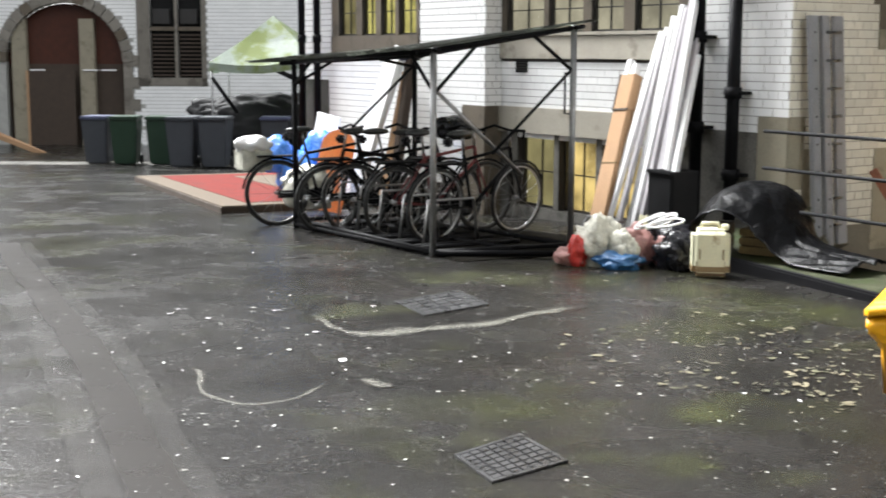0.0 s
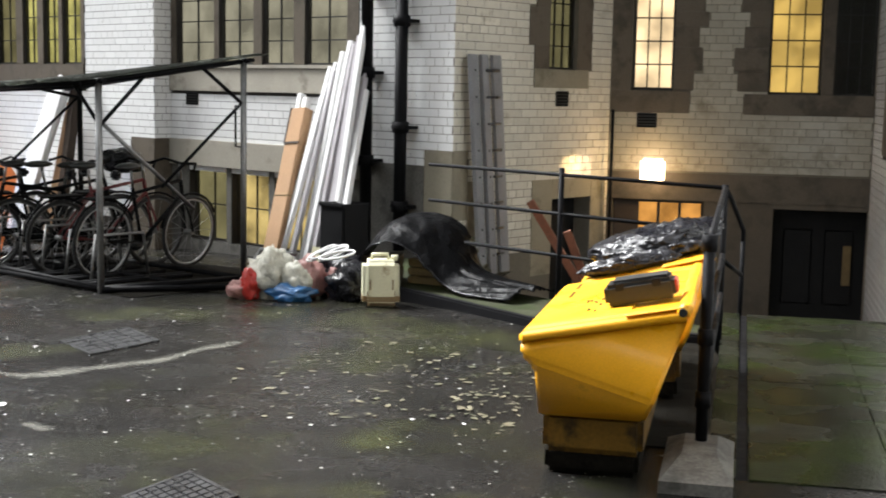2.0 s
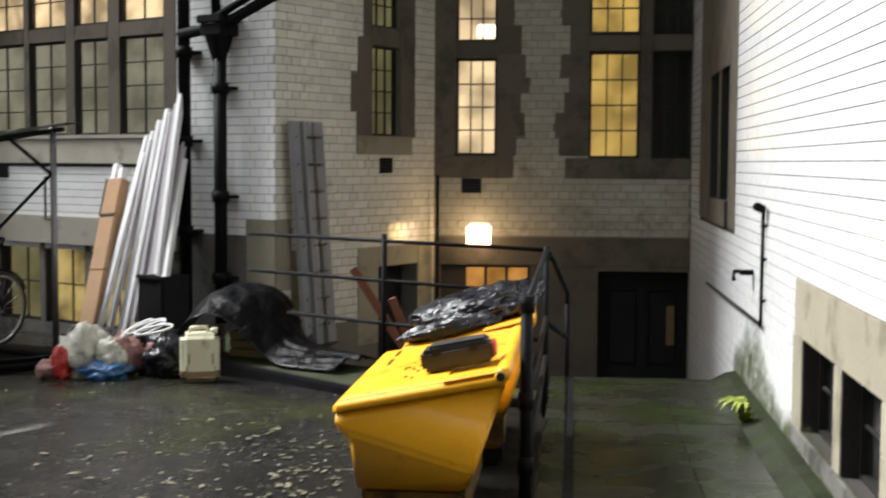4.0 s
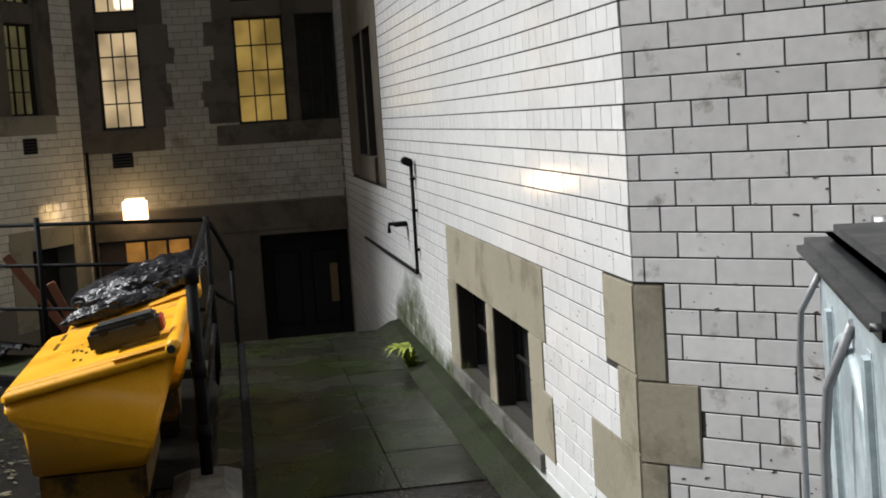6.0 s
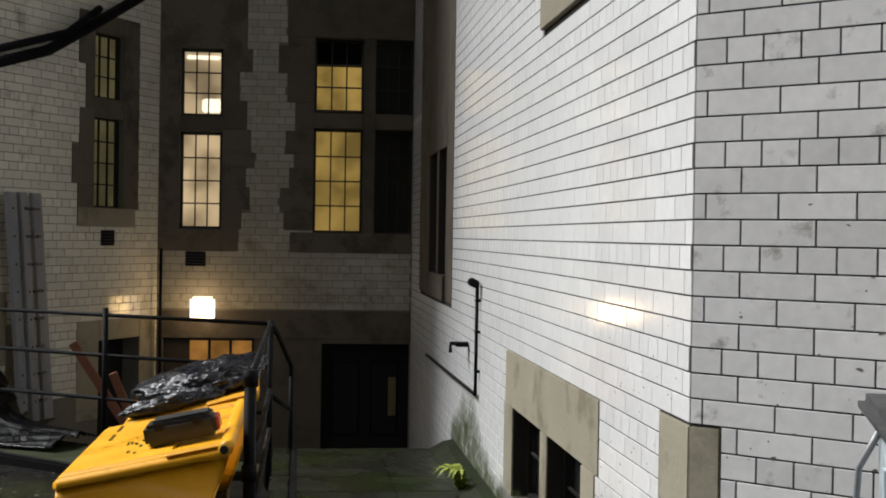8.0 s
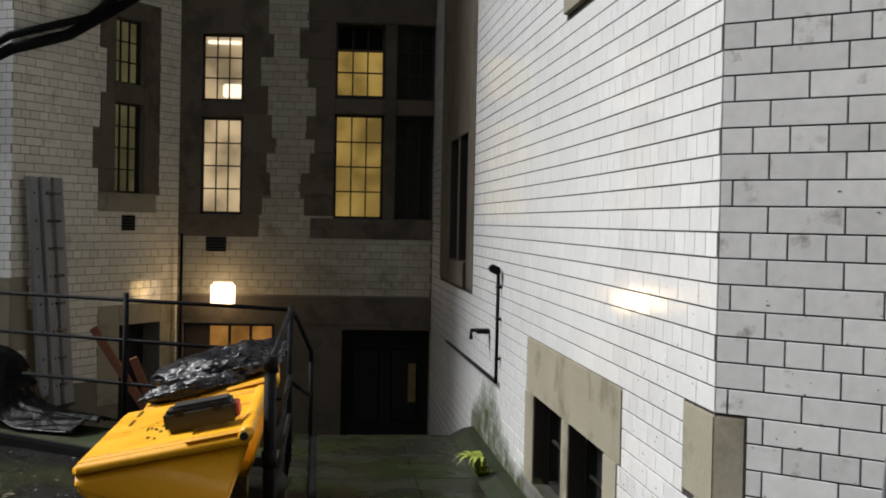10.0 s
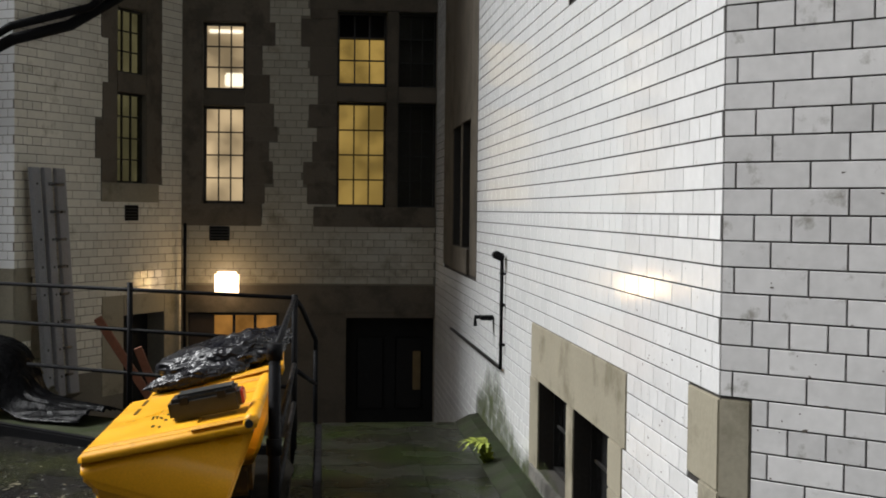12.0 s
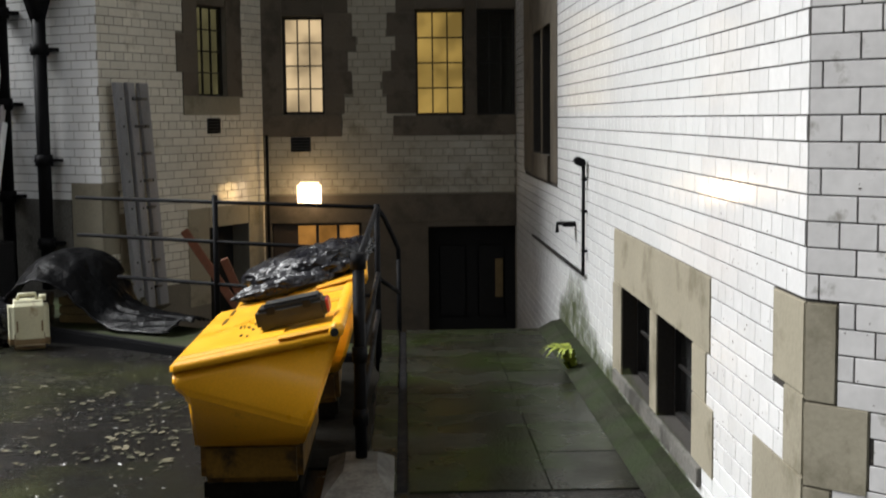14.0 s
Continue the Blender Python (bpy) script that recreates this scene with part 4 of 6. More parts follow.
# kerbed slab by the pier
ks = thing("kerbed_slab", "low mossy concrete slab with a dark kerb", "kerb", kind="structure")
bm = bmesh.new()
outline = [(-2.45, 9.61), (-1.16, 8.51), (-0.08, 8.3), (-0.06, 8.62), (-2.3, 10.15), (-2.25, 11.3), (-2.9, 11.3)]
lo = [bm.verts.new((x, y, -0.3)) for x, y in outline]
hi = [bm.verts.new((x, y, 0.05)) for x, y in outline]
for i in range(len(outline)):
    j = (i + 1) % len(outline)
    bm.faces.new((lo[i], lo[j], hi[j], hi[i]))
bm.faces.new(hi)
part("slab", bm, "mossy_slab", ks)
part("kerb", boxed(0, 1.7, -0.04, 0.03, -0.2, 0.058, 0.012, pose(-2.46, 9.62, 0, 0, 0, -40.5)), "iron", ks)
part("kerb", boxed(0, 1.06, -0.05, 0.05, -0.2, 0.058, 0.012, pose(-1.15, 8.5, 0, 0, 0, -9)), "iron", ks)

# ---------- grit bins by the railing ----------
def grit_bin(m, group="grit bins"):
    """Front to -x; footprint tapers down; lid slopes up to the hinge."""
    t = thing("grit_bin", "bright yellow plastic grit bin with sloping lid", "grit bin", m, group)
    L = 1.24
    bm = bmesh.new()
    # front x and z, back x and z, inset of both ends
    secs = ((-0.005, 0.25, 0.43, 0.25, 0.11), (-0.012, 0.46, 0.462, 0.325, 0.014), (-0.07, 0.512, 0.475, 0.355, 0.0), (-0.066, 0.566, 0.588, 0.69, 0.0))
    rings = []
    for x0, z0, x1, z1, e in secs:
        rings.append([bm.verts.new(q) for q in ((x0, e, z0), (x1, e, z1), (x1, L - e, z1), (x0, L - e, z0))])
    for a, b in zip(rings, rings[1:]):
        for i in range(4):
            bm.faces.new((a[i], a[(i + 1) % 4], b[(i + 1) % 4], b[i]))
    bm.faces.new(rings[0][::-1])
    bm.faces.new(rings[-1])
    upright = [e for a, b in zip(rings, rings[1:]) for i in range(4) for e in a[i].link_edges if e.other_vert(a[i]) is b[i]]
    crease = [e for r in rings[1:3] for i in range(4) for e in r[i].link_edges if e.other_vert(r[i]) is r[(i + 1) % 4]]
    bmesh.ops.bevel(bm, geom=upright + crease, offset=0.022, segments=3, affect="EDGES", clamp_overlap=True)
    rounded(part("body", bm, "yellow", t))
    # base and foot get darker downwards: shade put into their colours
    part("base", boxed(0.012, 0.425, 0.125, L - 0.125, 0.09, 0.262, 0.025), "yellow_shaded", t, "inset base darkened for shade, with dirt stains")
    part("skirt", boxed(0.022, 0.41, 0.135, L - 0.135, 0.004, 0.11, 0.02), "painted_shade", t, "foot coloured black for the shade under the bin")
    bm = bmesh.new()
    box(bm, -0.074, 0.6, -0.014, L + 0.014, 0.0, 0.056, 0.016)
    box(bm, -0.05, 0.37, 0.02, L - 0.02, 0.045, 0.066, 0.009)
    for y0, y1 in ((-0.005, 0.075), (0.39, 0.45), (0.79, 0.85), (L - 0.075, L + 0.005)):
        box(bm, 0.34, 0.59, y0, y1, 0.045, 0.07, 0.01)
    tube(bm, [(0.578, -0.012, 0.046), (0.578, L + 0.012, 0.046)], 0.031, 14)
    sh = Matrix.Identity(4)
    sh[2][0] = 0.2
    bmesh.ops.transform(bm, matrix=pose(0, 0, 0.571) @ sh, verts=bm.verts)
    lid = rounded(part("lid", bm, "yellow", t, "sloping yellow lid with moulded ribs"))
    part("hinge_hole", tubed([(0.57, -0.02, 0.725), (0.57, 0.0, 0.725)], 0.017, 12), "dark", lid)
    # lid grooves drawn as thin strips of the darkened yellow
    for y in (0.72, 0.98):
        part("lid_slot", boxed(0.03, 0.044, y, y + 0.16, 0.643, 0.6475), "yellow_shaded", lid, "narrow groove drawn as a darker strip")
    for y in (0.3, 0.75):
        part("foot", boxed(0.06, 0.38, y, y + 0.2, -0.001, 0.02, 0.004), "dark", t)
    return t


g1 = grit_bin(pose(-0.7, 5.14, 0.0))
g2 = copy_thing(g1, pose(-0.605, 6.5, 0.0, 0, -3, 2))
lidm = pose(-0.7, 5.14, 0.58) @ pose(0.25, 0.2, 0.113, 0, -11.3, 0)
b = thing("black_box", "small black plastic box lying on the yellow lid", "box", lidm)
part("case", boxed(0.0, 0.29, 0.0, 0.18, 0.0, 0.088, 0.016), "dark", b)
part("cover", boxed(0.035, 0.27, 0.02, 0.16, 0.084, 0.1, 0.008), "dark", b)
for x in (0.05, 0.2):
    part("catch", boxed(x, x + 0.035, -0.006, 0.01, 0.06, 0.092, 0.003), "tub", b)
part("end_cap", boxed(0.285, 0.3, 0.02, 0.16, 0.015, 0.075, 0.006), "redbag", b, "dull red end cap")


def sack(centre, size, seed, tilt, label):
    """A part-filled plastic sack lying on a slope, pulled into sharp creases from its tied end."""
    bm = bmesh.new()
    lump(bm, centre, size, seed, 0.16, 5, None)
    c = Vector(centre)
    for v in bm.verts:
        p = v.co - c
        up = max(0.0, min(1.0, (p.z + size[2] * 0.4) / size[2]))
        a = math.atan2(p.y, p.x - size[0] * 1.15)
        r = (p.x - size[0] * 1.15) * 5
        d = 0.0
        for f, w in ((4.0, 0.03), (8.0, 0.014), (17.0, 0.004)):
            d += w * (0.45 - abs(noise.noise(Vector((a * f, r * 0.8, seed + f)))) * 1.8)
        d += 0.02 * (0.4 - abs(noise.noise(Vector((p.x * 7, p.y * 7, seed)))) * 1.5)
        v.co.z += d * up * min(1.0, size[2] / 0.06) + tilt * p.x
    tagged(part("rubbish_bag", bm, "bag", None, label), "", "bag")


sack((-0.36, 7.05, 0.765), (0.35, 0.38, 0.09), 3, 0.25, "shiny black rubbish bag lying on the grit bin")
sack((-0.47, 6.6, 0.71), (0.24, 0.09, 0.045), 5, 0.22, "flat folded black sack on the grit bin lid")
# scattered stains and leaf dirt on the front lid
bm = bmesh.new()
random.seed(21)
for i in range(22):
    x, y = random.gauss(0.2, 0.05), random.gauss(0.45, 0.16)
    box(bm, x, x + random.uniform(0.003, 0.012), y, y + random.uniform(0.01, 0.04), 0.636 + 0.2 * x, 0.641 + 0.2 * x)
tagged(part("leaf_dirt", bm, "moss", None, "smeared leaf dirt on the yellow lid", "stuff", pose(-0.7, 5.14, 0.0)), "", "dirt")

# ---------- galvanised container at the corner ----------
cm = pose(1.15, 1.97, 0, 0, 0, 71)
c = thing("waste_container", "galvanised steel waste container with dark plastic lid", "container", cm)
bm = bmesh.new()
rings = [[bm.verts.new(q) for q in ((0.08, -0.96, 0.18), (1.08, -0.96, 0.18), (1.08, -0.03, 0.18), (0.08, -0.03, 0.18))], [bm.verts.new(q) for q in ((0.04, -1.0, 1.15), (1.1, -1.0, 1.15), (1.1, -0.0, 1.15), (0.04, -0.0, 1.15))]]
for i in range(4):
    bm.faces.new((rings[0][i], rings[0][(i + 1) % 4], rings[1][(i + 1) % 4], rings[1][i]))
bm.faces.new(rings[0][::-1])
bm.faces.new(rings[1])
bmesh.ops.bevel(bm, geom=bm.edges[:], offset=0.03, segments=3, affect="EDGES")
rounded(part("body", bm, "galv", c))
lean_in = pose(0, -0.03, 0.18, -1.77, 0, 0)
for x in (0.28, 0.82):
    part("rib", boxed(x, x + 0.07, -0.012, 0.014, 0.04, 0.9, 0.012, lean_in), "galv", c)
arch = [(0.62 + 0.24 * math.cos(math.pi * i / 12), 0.0, 0.66 + 0.2 * math.sin(math.pi * i / 12)) for i in range(13)]
part("pressed_arch", tubed([lean_in @ Vector(q) for q in [(0.86, 0.0, 0.1), *arch, (0.38, 0.0, 0.1)]], 0.014, 8), "galv", c, "raised pressed arch in the side")
part("bumper_bar", tubed([(1.02, -0.03, 0.4), (1.08, 0.03, 0.41), (1.1, 0.04, 0.48), (1.1, 0.045, 0.92), (1.085, 0.04, 1.03), (1.02, 0.0, 1.13)], 0.0085), "alu", c, "thin bent tubular side bar")
part("bumper_bar", tubed([(0.62, -0.03, 0.3), (0.63, 0.04, 0.33), (0.64, 0.045, 0.8), (0.6, 0.04, 0.95), (0.5, 0.0, 1.1)], 0.011), "alu", c, "thin bent tubular side bar")
bm = bmesh.new()
box(bm, 0.0, 1.16, -1.05, 0.04, 1.15, 1.2, 0.018)
box(bm, 0.06, 1.1, -0.99, -0.02, 1.195, 1.235, 0.035)
lid = rounded(part("lid", bm, "dark", c, "dark grey domed plastic lid"))
for y in (-0.14, -0.3, -0.7):
    part("hinge", tubed([(1.15, y, 1.215), (1.15, y - 0.07, 1.215)], 0.03, 12), "steel", lid)
part("hinge_rod", tubed([(1.15, -0.08, 1.215), (1.15, -0.98, 1.215)], 0.009, 8), "steel", lid)
for x in (0.15, 0.95):
    for y in (-0.85, -0.15):
        part("wheel", tubed([(x, y - 0.02, 0.09), (x, y + 0.02, 0.09)], 0.09, 14), "rubber", c)

# ---------- lamp and vents ----------
l = thing("wall_lamp", "glowing square bulkhead lamp on the wall", "lamp", pose(-0.807, 13.3, 0.80))
bulb = new("lamp_bulb", bpy.data.lights.new("lamp_bulb", "POINT"))
bulb.data.energy, bulb.data.color, bulb.data.shadow_soft_size = 5.5, (1.0, 0.66, 0.28), 0.11
bulb.matrix_world = pose(-0.807, 13.11, 0.8)
part("backplate", boxed(-0.1, 0.1, -0.03, 0.0, -0.1, 0.1, 0.01), "dark", l)
part("diffuser", boxed(-0.118, 0.118, -0.13, -0.03, -0.117, 0.117, 0.025), "lamp", l, "glowing frosted glass diffuser")


def vent(o, angle, u0, u1, z0, z1):
    v = thing("air_brick", "dark cast-iron air vent set in white bricks", "vent", wallframe(o, angle), "air vents")
    part("frame", boxed(u0, u1, -0.008, 0.01, z0, z1, 0.003), "frame", v)
    for i in range(5):
        z = z0 + (z1 - z0) * (i + 0.5) / 5
        part("louvre", boxed(u0 + 0.015, u1 - 0.015, -0.016, -0.006, z - 0.008, z + 0.004), "iron", v)


vent((0, YB), 0, -0.99, -0.786, 1.225, 1.372)
vent((PX, PY), 60, 1.44, 1.64, 1.425, 1.572)
vent((PX, PY), -30, -3.95, -3.73, 1.35, 1.49)

# conduit on the right-hand wall
c = thing("conduit", "thin black conduit with a small floodlight", "conduit")
part("pipe", tubed([(1.27, 8.2, 1.25), (1.27, 8.22, 0.56), (1.27, 11.4, 0.52)], 0.012), "iron", c)
part("floodlight", boxed(-0.035, 0.035, -0.05, 0.05, -0.025, 0.025, 0.01, pose(1.245, 8.2, 1.27, 0, 25, 0)), "iron", c)
for zz in (0.7, 0.95, 1.15):
    part("clip", boxed(1.258, 1.294, 8.185, 8.235, zz, zz + 0.018, 0.003), "iron", c)
part("bracket", boxed(1.2, 1.29, 8.7, 8.8, 0.82, 0.85, 0.006), "iron", c)
part("tap", tubed([(1.29, 8.75, 0.84), (1.17, 8.75, 0.84), (1.17, 8.75, 0.78)], 0.014), "iron", c)
c = thing("corner_pipe", "thin dark pipe running down the inner corner", "pipe")
part("pipe", tubed([(-1.22, 13.2, -0.3), (-1.22, 13.2, 1.4)], 0.016), "iron", c)

# ---------- rainwater pipes on the pier ----------
fm = wallframe((PX, PY), -30)


def downpipe(u, r, top, bottom, collars, hopper=None):
    p = thing("downpipe", "black cast-iron rainwater pipe fixed to the wall", "pipe", fm, "rainwater pipes")
    part("pipe", tubed([(u, -0.12, bottom), (u, -0.12, top)], r, 12), "iron", p)
    for z in collars:
        part("collar", tubed([(u, -0.12, z - 0.05), (u, -0.12, z + 0.05)], r * 1.35, 12), "iron", p)
        part("bracket", boxed(u - r * 1.9, u + r * 1.9, -0.13, 0.0, z - 0.015, z + 0.015), "iron", p)
    if hopper:
        bm = bmesh.new()
        tube(bm, [(u, -0.13, hopper - 0.2), (u, -0.13, hopper - 0.02), (u, -0.13, hopper + 0.2)], [r, 0.11, 0.17], 4)
        box(bm, u - 0.15, u + 0.15, -0.26, -0.01, hopper + 0.13, hopper + 0.2, 0.01)
        box(bm, u - 0.13, u + 0.13, -0.24, -0.01, hopper + 0.02, hopper + 0.13, 0.01)
        part("hopper", bm, "iron", p, "cast-iron hopper head")


downpipe(-0.99, 0.056, 8.0, -0.1, (0.9, 1.71, 2.5, 3.3))
downpipe(-0.54, 0.057, 2.5, 0.1, (0.5, 1.22, 2.17), 2.6)
p = thing("waste_pipe", "sloping black waste pipes crossing the corner", "pipe")


def front(u, y, z):
    return fm @ Vector((u, y, z))


sm = wallframe((PX, PY), 60)


def side(u, y, z):
    return sm @ Vector((u, y, z))


part("pipe", tubed([front(-1.0, -0.15, 2.66), front(-0.5, -0.15, 2.7), front(0.12, -0.15, 2.92), side(0.5, -0.15, 3.12), side(1.1, -0.12, 3.42), side(2.0, -0.1, 3.9)], 0.05), "iron", p)
part("pipe", tubed([front(-0.5, -0.2, 2.78), front(0.15, -0.2, 3.02), side(0.7, -0.2, 3.3), side(1.2, -0.15, 3.6)], 0.035), "iron", p)
part("branch", tubed([front(-0.54, -0.15, 2.7), front(-0.6, -0.15, 3.5), front(-0.6, -0.15, 5.0)], 0.045), "iron", p)

# ---------- ladder ----------
ld = thing("ladder", "grey aluminium extension ladder leaning on the side wall", "ladder", sm)
for u, w, y, d in ((0.255, 0.048, -0.15, 0.025), (0.365, 0.045, -0.18, 0.025), (0.575, 0.06, -0.14, 0.02)):
    bm = bmesh.new()
    box(bm, -w, w, -d, d, 0, 1.96, 0.005)
    sh = Matrix.Identity(4)
    sh[0][2], sh[1][2] = -0.075, 0.02
    bmesh.ops.transform(bm, matrix=pose(u, y, -0.08) @ sh, verts=bm.verts)
    stile = part("stile", bm, "alu", ld)
    # holes in the wide stiles drawn as dark discs
    if d > 0.02:
        for i in range(8):
            z = 0.09 + 0.236 * i
            uu, yy = u - 0.075 * (z + 0.08), y - d + 0.02 * (z + 0.08)
            part("rung_end", tubed([(uu, yy - 0.003, z), (uu, yy + 0.004, z)], 0.011, 8), "frame", stile)
for i in range(8):
    z = 0.09 + 0.236 * i
    u = 0.36 - 0.075 * (z + 0.08)
    part("rung", tubed([(u, -0.17, z), (u + 0.2, -0.15, z)], 0.014), "steel_wet", ld)

# ---------- things leaning on the front wall ----------
def plank(name, material, a, b, w, d, label, category, group="", cuts=0):
    """A long board from a (foot) to b (head), in the front wall's frame."""
    a, b = Vector(a), Vector(b)
    z = (b - a).normalized()
    x = Vector((1, 0, 0))
    x = (x - z * x.dot(z)).normalized()
    y = z.cross(x)
    m = Matrix.Translation(a) @ Matrix((x, y, z)).transposed().to_4x4()
    ob = tagged(part(name, boxed(-w / 2, w / 2, -d / 2, d / 2, 0, (b - a).length, 0.006), material, None, label, "", fm @ m), "", category, group)
    return ob, m, (b - a).length


ob, m, ln = plank("cardboard_carton", "card", (-1.64, -0.72, -0.12), (-1.78, -0.22, 1.34), 0.2, 0.1, "long brown cardboard carton leaning on the wall", "carton")
part("flap", boxed(-0.104, 0.104, -0.055, 0.055, ln * 0.78, ln + 0.01, 0.004), "card", ob)
part("tape", boxed(-0.102, 0.102, -0.053, 0.0, ln * 0.44, ln * 0.447), "old_wood", ob)
part("flap_edge", boxed(-0.106, -0.088, -0.058, 0.0, ln * 0.78, ln + 0.012), "board", ob)
part("flap_edge", boxed(-0.106, 0.106, -0.058, -0.05, ln * 0.775, ln * 0.787), "board", ob)
for x in (-0.075, 0.015):
    part("content", boxed(x, x + 0.06, -0.035, 0.035, ln, ln + (0.17 if x < 0 else 0.12), 0.006), "white", ob, "white plastic ends sticking out")
LEAN = (((-1.62, -0.66, -0.1), (-1.5, -0.1, 1.76), 0.045, "white"), ((-1.55, -0.69, -0.1), (-1.47, -0.16, 1.6), 0.04, "white"), ((-1.49, -0.62, -0.1), (-1.42, -0.1, 1.8), 0.045, "white"), ((-1.43, -0.66, -0.1), (-1.37, -0.16, 1.72), 0.035, "trunking"), ((-1.37, -0.58, -0.1), (-1.31, -0.12, 1.9), 0.05, "white"), ((-1.29, -0.6, -0.1), (-1.22, -0.1, 2.0), 0.055, "white"), ((-1.19, -0.55, 0.1), (-1.15, -0.12, 1.97), 0.05, "trunking"), ((-1.12, -0.52, 0.1), (-1.09, -0.1, 2.05), 0.07, "trunking"), ((-1.03, -0.52, 0.3), (-1.04, -0.12, 2.04), 0.07, "trunking"), ((-0.95, -0.54, 0.3), (-1.0, -0.13, 2.22), 0.06, "white"), ((-0.88, -0.52, 0.3), (-0.97, -0.16, 1.7), 0.06, "trunking"), ((-0.82, -0.56, 0.3), (-0.94, -0.18, 1.55), 0.06, "white"))
for a, b, w, mt in LEAN:
    plank("trunking_length", mt, a, b, w, 0.05, "long %s plastic trunking leaning on the wall" % ("white" if mt == "white" else "grey"), "trunking", "leaning trunking lengths")
b = thing("black_crate", "open black plastic tub holding long trunking", "tub", fm @ pose(-0.81, -0.54, -0.12))
bm = bmesh.new()
for x0, x1, y0, y1 in ((-0.15, 0.15, -0.17, -0.15), (-0.15, 0.15, 0.15, 0.17), (-0.15, -0.13, -0.15, 0.15), (0.13, 0.15, -0.15, 0.15), (-0.13, 0.13, -0.15, 0.15)):
    box(bm, x0, x1, y0, y1, 0.0, 0.03 if y1 - y0 > 0.25 and x1 - x0 > 0.25 else 0.66, 0.008)
part("tub", bm, "tub", b)
part("rim", boxed(-0.165, 0.165, -0.185, -0.15, 0.63, 0.67, 0.01), "tub", b)
b = thing("yellow_sheet", "pale yellow board leaning behind the trunking", "board", fm @ pose(-1.42, -0.28, -0.1, -6, 0, 0))
part("sheet", boxed(-0.2, 0.2, -0.01, 0.01, 0, 0.75, 0.004), "can", b)

# ---------- tarpaulin, jerrycan, rubbish by the kerb ----------
def glide(pts, s):
    """A smooth curve through the points, s from 0 to 1."""
    n = len(pts) - 1
    i = min(n - 1, int(s * n))
    f = s * n - i
    p = [Vector(pts[max(0, min(n, k))]) for k in (i - 1, i, i + 1, i + 2)]
    return 0.5 * (2 * p[1] + (p[2] - p[0]) * f + (2 * p[0] - 5 * p[1] + 4 * p[2] - p[3]) * f * f + (3 * p[1] - p[0] - 3 * p[2] + p[3]) * f ** 3)


def tarp():
    front = ((-2.86, 9.76, 0.14), (-2.77, 9.64, 0.28), (-2.64, 9.56, 0.37), (-2.5, 9.52, 0.40), (-2.35, 9.5, 0.345), (-2.22, 9.48, 0.23), (-2.08, 9.46, 0.12), (-1.9, 9.3, 0.08), (-1.5, 9.1, 0.07))
    back = ((-2.85, 10.2, 0.2), (-2.72, 10.22, 0.42), (-2.6, 10.2, 0.53), (-2.46, 10.16, 0.585), (-2.28, 10.1, 0.58), (-2.08, 10.06, 0.52), (-1.96, 10.03, 0.36), (-1.82, 9.95, 0.15), (-1.25, 9.65, 0.08))
    bm = bmesh.new()
    nx, ny = 72, 34
    grid = []
    for i in range(nx + 1):
        s = i / nx
        a, b = glide(front, s), glide(back, s)
        row = []
        for j in range(ny + 1):
            f = j / ny
            p = a.lerp(b, f)
            # the sheet bellies up between its edges and crumples where it meets the slab
            low = max(0, min(1, (s - 0.72) / 0.2))
            p.z += 0.05 * math.sin(f * math.pi) * (1 - low) * min(1, s * 5)
            q = Vector((s * 3.2, f * 1.6, 2.0))
            ridge = 0.5 - abs(noise.noise(Vector((s * 9 + f * 3, f * 2.2, 5))))
            p.z += 0.03 * noise.noise(q) + 0.012 * ridge * 2.2 * (1 - low) + low * math.sin(f * math.pi) ** 0.5 * (0.035 + 0.09 * abs(noise.noise(Vector((s * 8 - f * 5, f * 6, 9)))))
            p.y += 0.03 * noise.noise(Vector((s * 12, f * 3, 7))) * (1 - 0.5 * low)
            p.z = max(p.z, 0.062)
            row.append(bm.verts.new(p))
        grid.append(row)
    for i in range(nx):
        for j in range(ny):
            f = bm.faces.new((grid[i][j], grid[i + 1][j], grid[i + 1][j + 1], grid[i][j + 1]))
            f.smooth = True
    hem_line = [row[0].co.copy() for row in grid[::2]]
    bmesh.ops.solidify(bm, geom=bm.faces[:], thickness=0.005)
    edge = [v + Vector((0, -0.004, 0.004)) for v in hem_line]
    t = part("tarpaulin", bm, "tarp", None, "crumpled black tarpaulin thrown over a low heap")
    part("hem", tubed(edge, 0.007, 6), "bag", t, "rolled black hem")
    tagged(t, "", "tarpaulin")
    for x, y, z0, w, d, h, a, lab in ((-2.66, 9.78, -0.03, 0.3, 0.3, 0.3, 8, "low dark crate under the tarpaulin"), (-2.31, 9.82, 0.05, 0.3, 0.26, 0.2, -12, "weathered brown wooden box half under the tarpaulin")):
        c = thing("covered_crate", lab, "crate", pose(x, y, z0, 0, 0, a))
        mt = "old_wood" if z0 > 0 else "board"
        for k in range(3):
            part("side_board", boxed(-w / 2, w / 2, 0, d, k * h / 3, (k + 1) * h / 3 - 0.008, 0.006), mt, c)
    random.seed(77)
    for k in range(9):
        bm = bmesh.new()
        r = random.uniform(0.018, 0.035)
        vs = [bm.verts.new((r * 1.5 * math.cos(6.283 * n / 7) * random.uniform(0.5, 1.1), r * math.sin(6.283 * n / 7), 0.008 * random.random())) for n in range(7)]
        bm.faces.new(vs)
        bmesh.ops.solidify(bm, geom=bm.faces[:], thickness=0.002)
        x, z = random.uniform(-1.99, -1.93), 0.29 + 0.2 * (k / 9)
        if k > 5:
            x, z = random.uniform(-1.9, -1.83), random.uniform(0.15, 0.2)
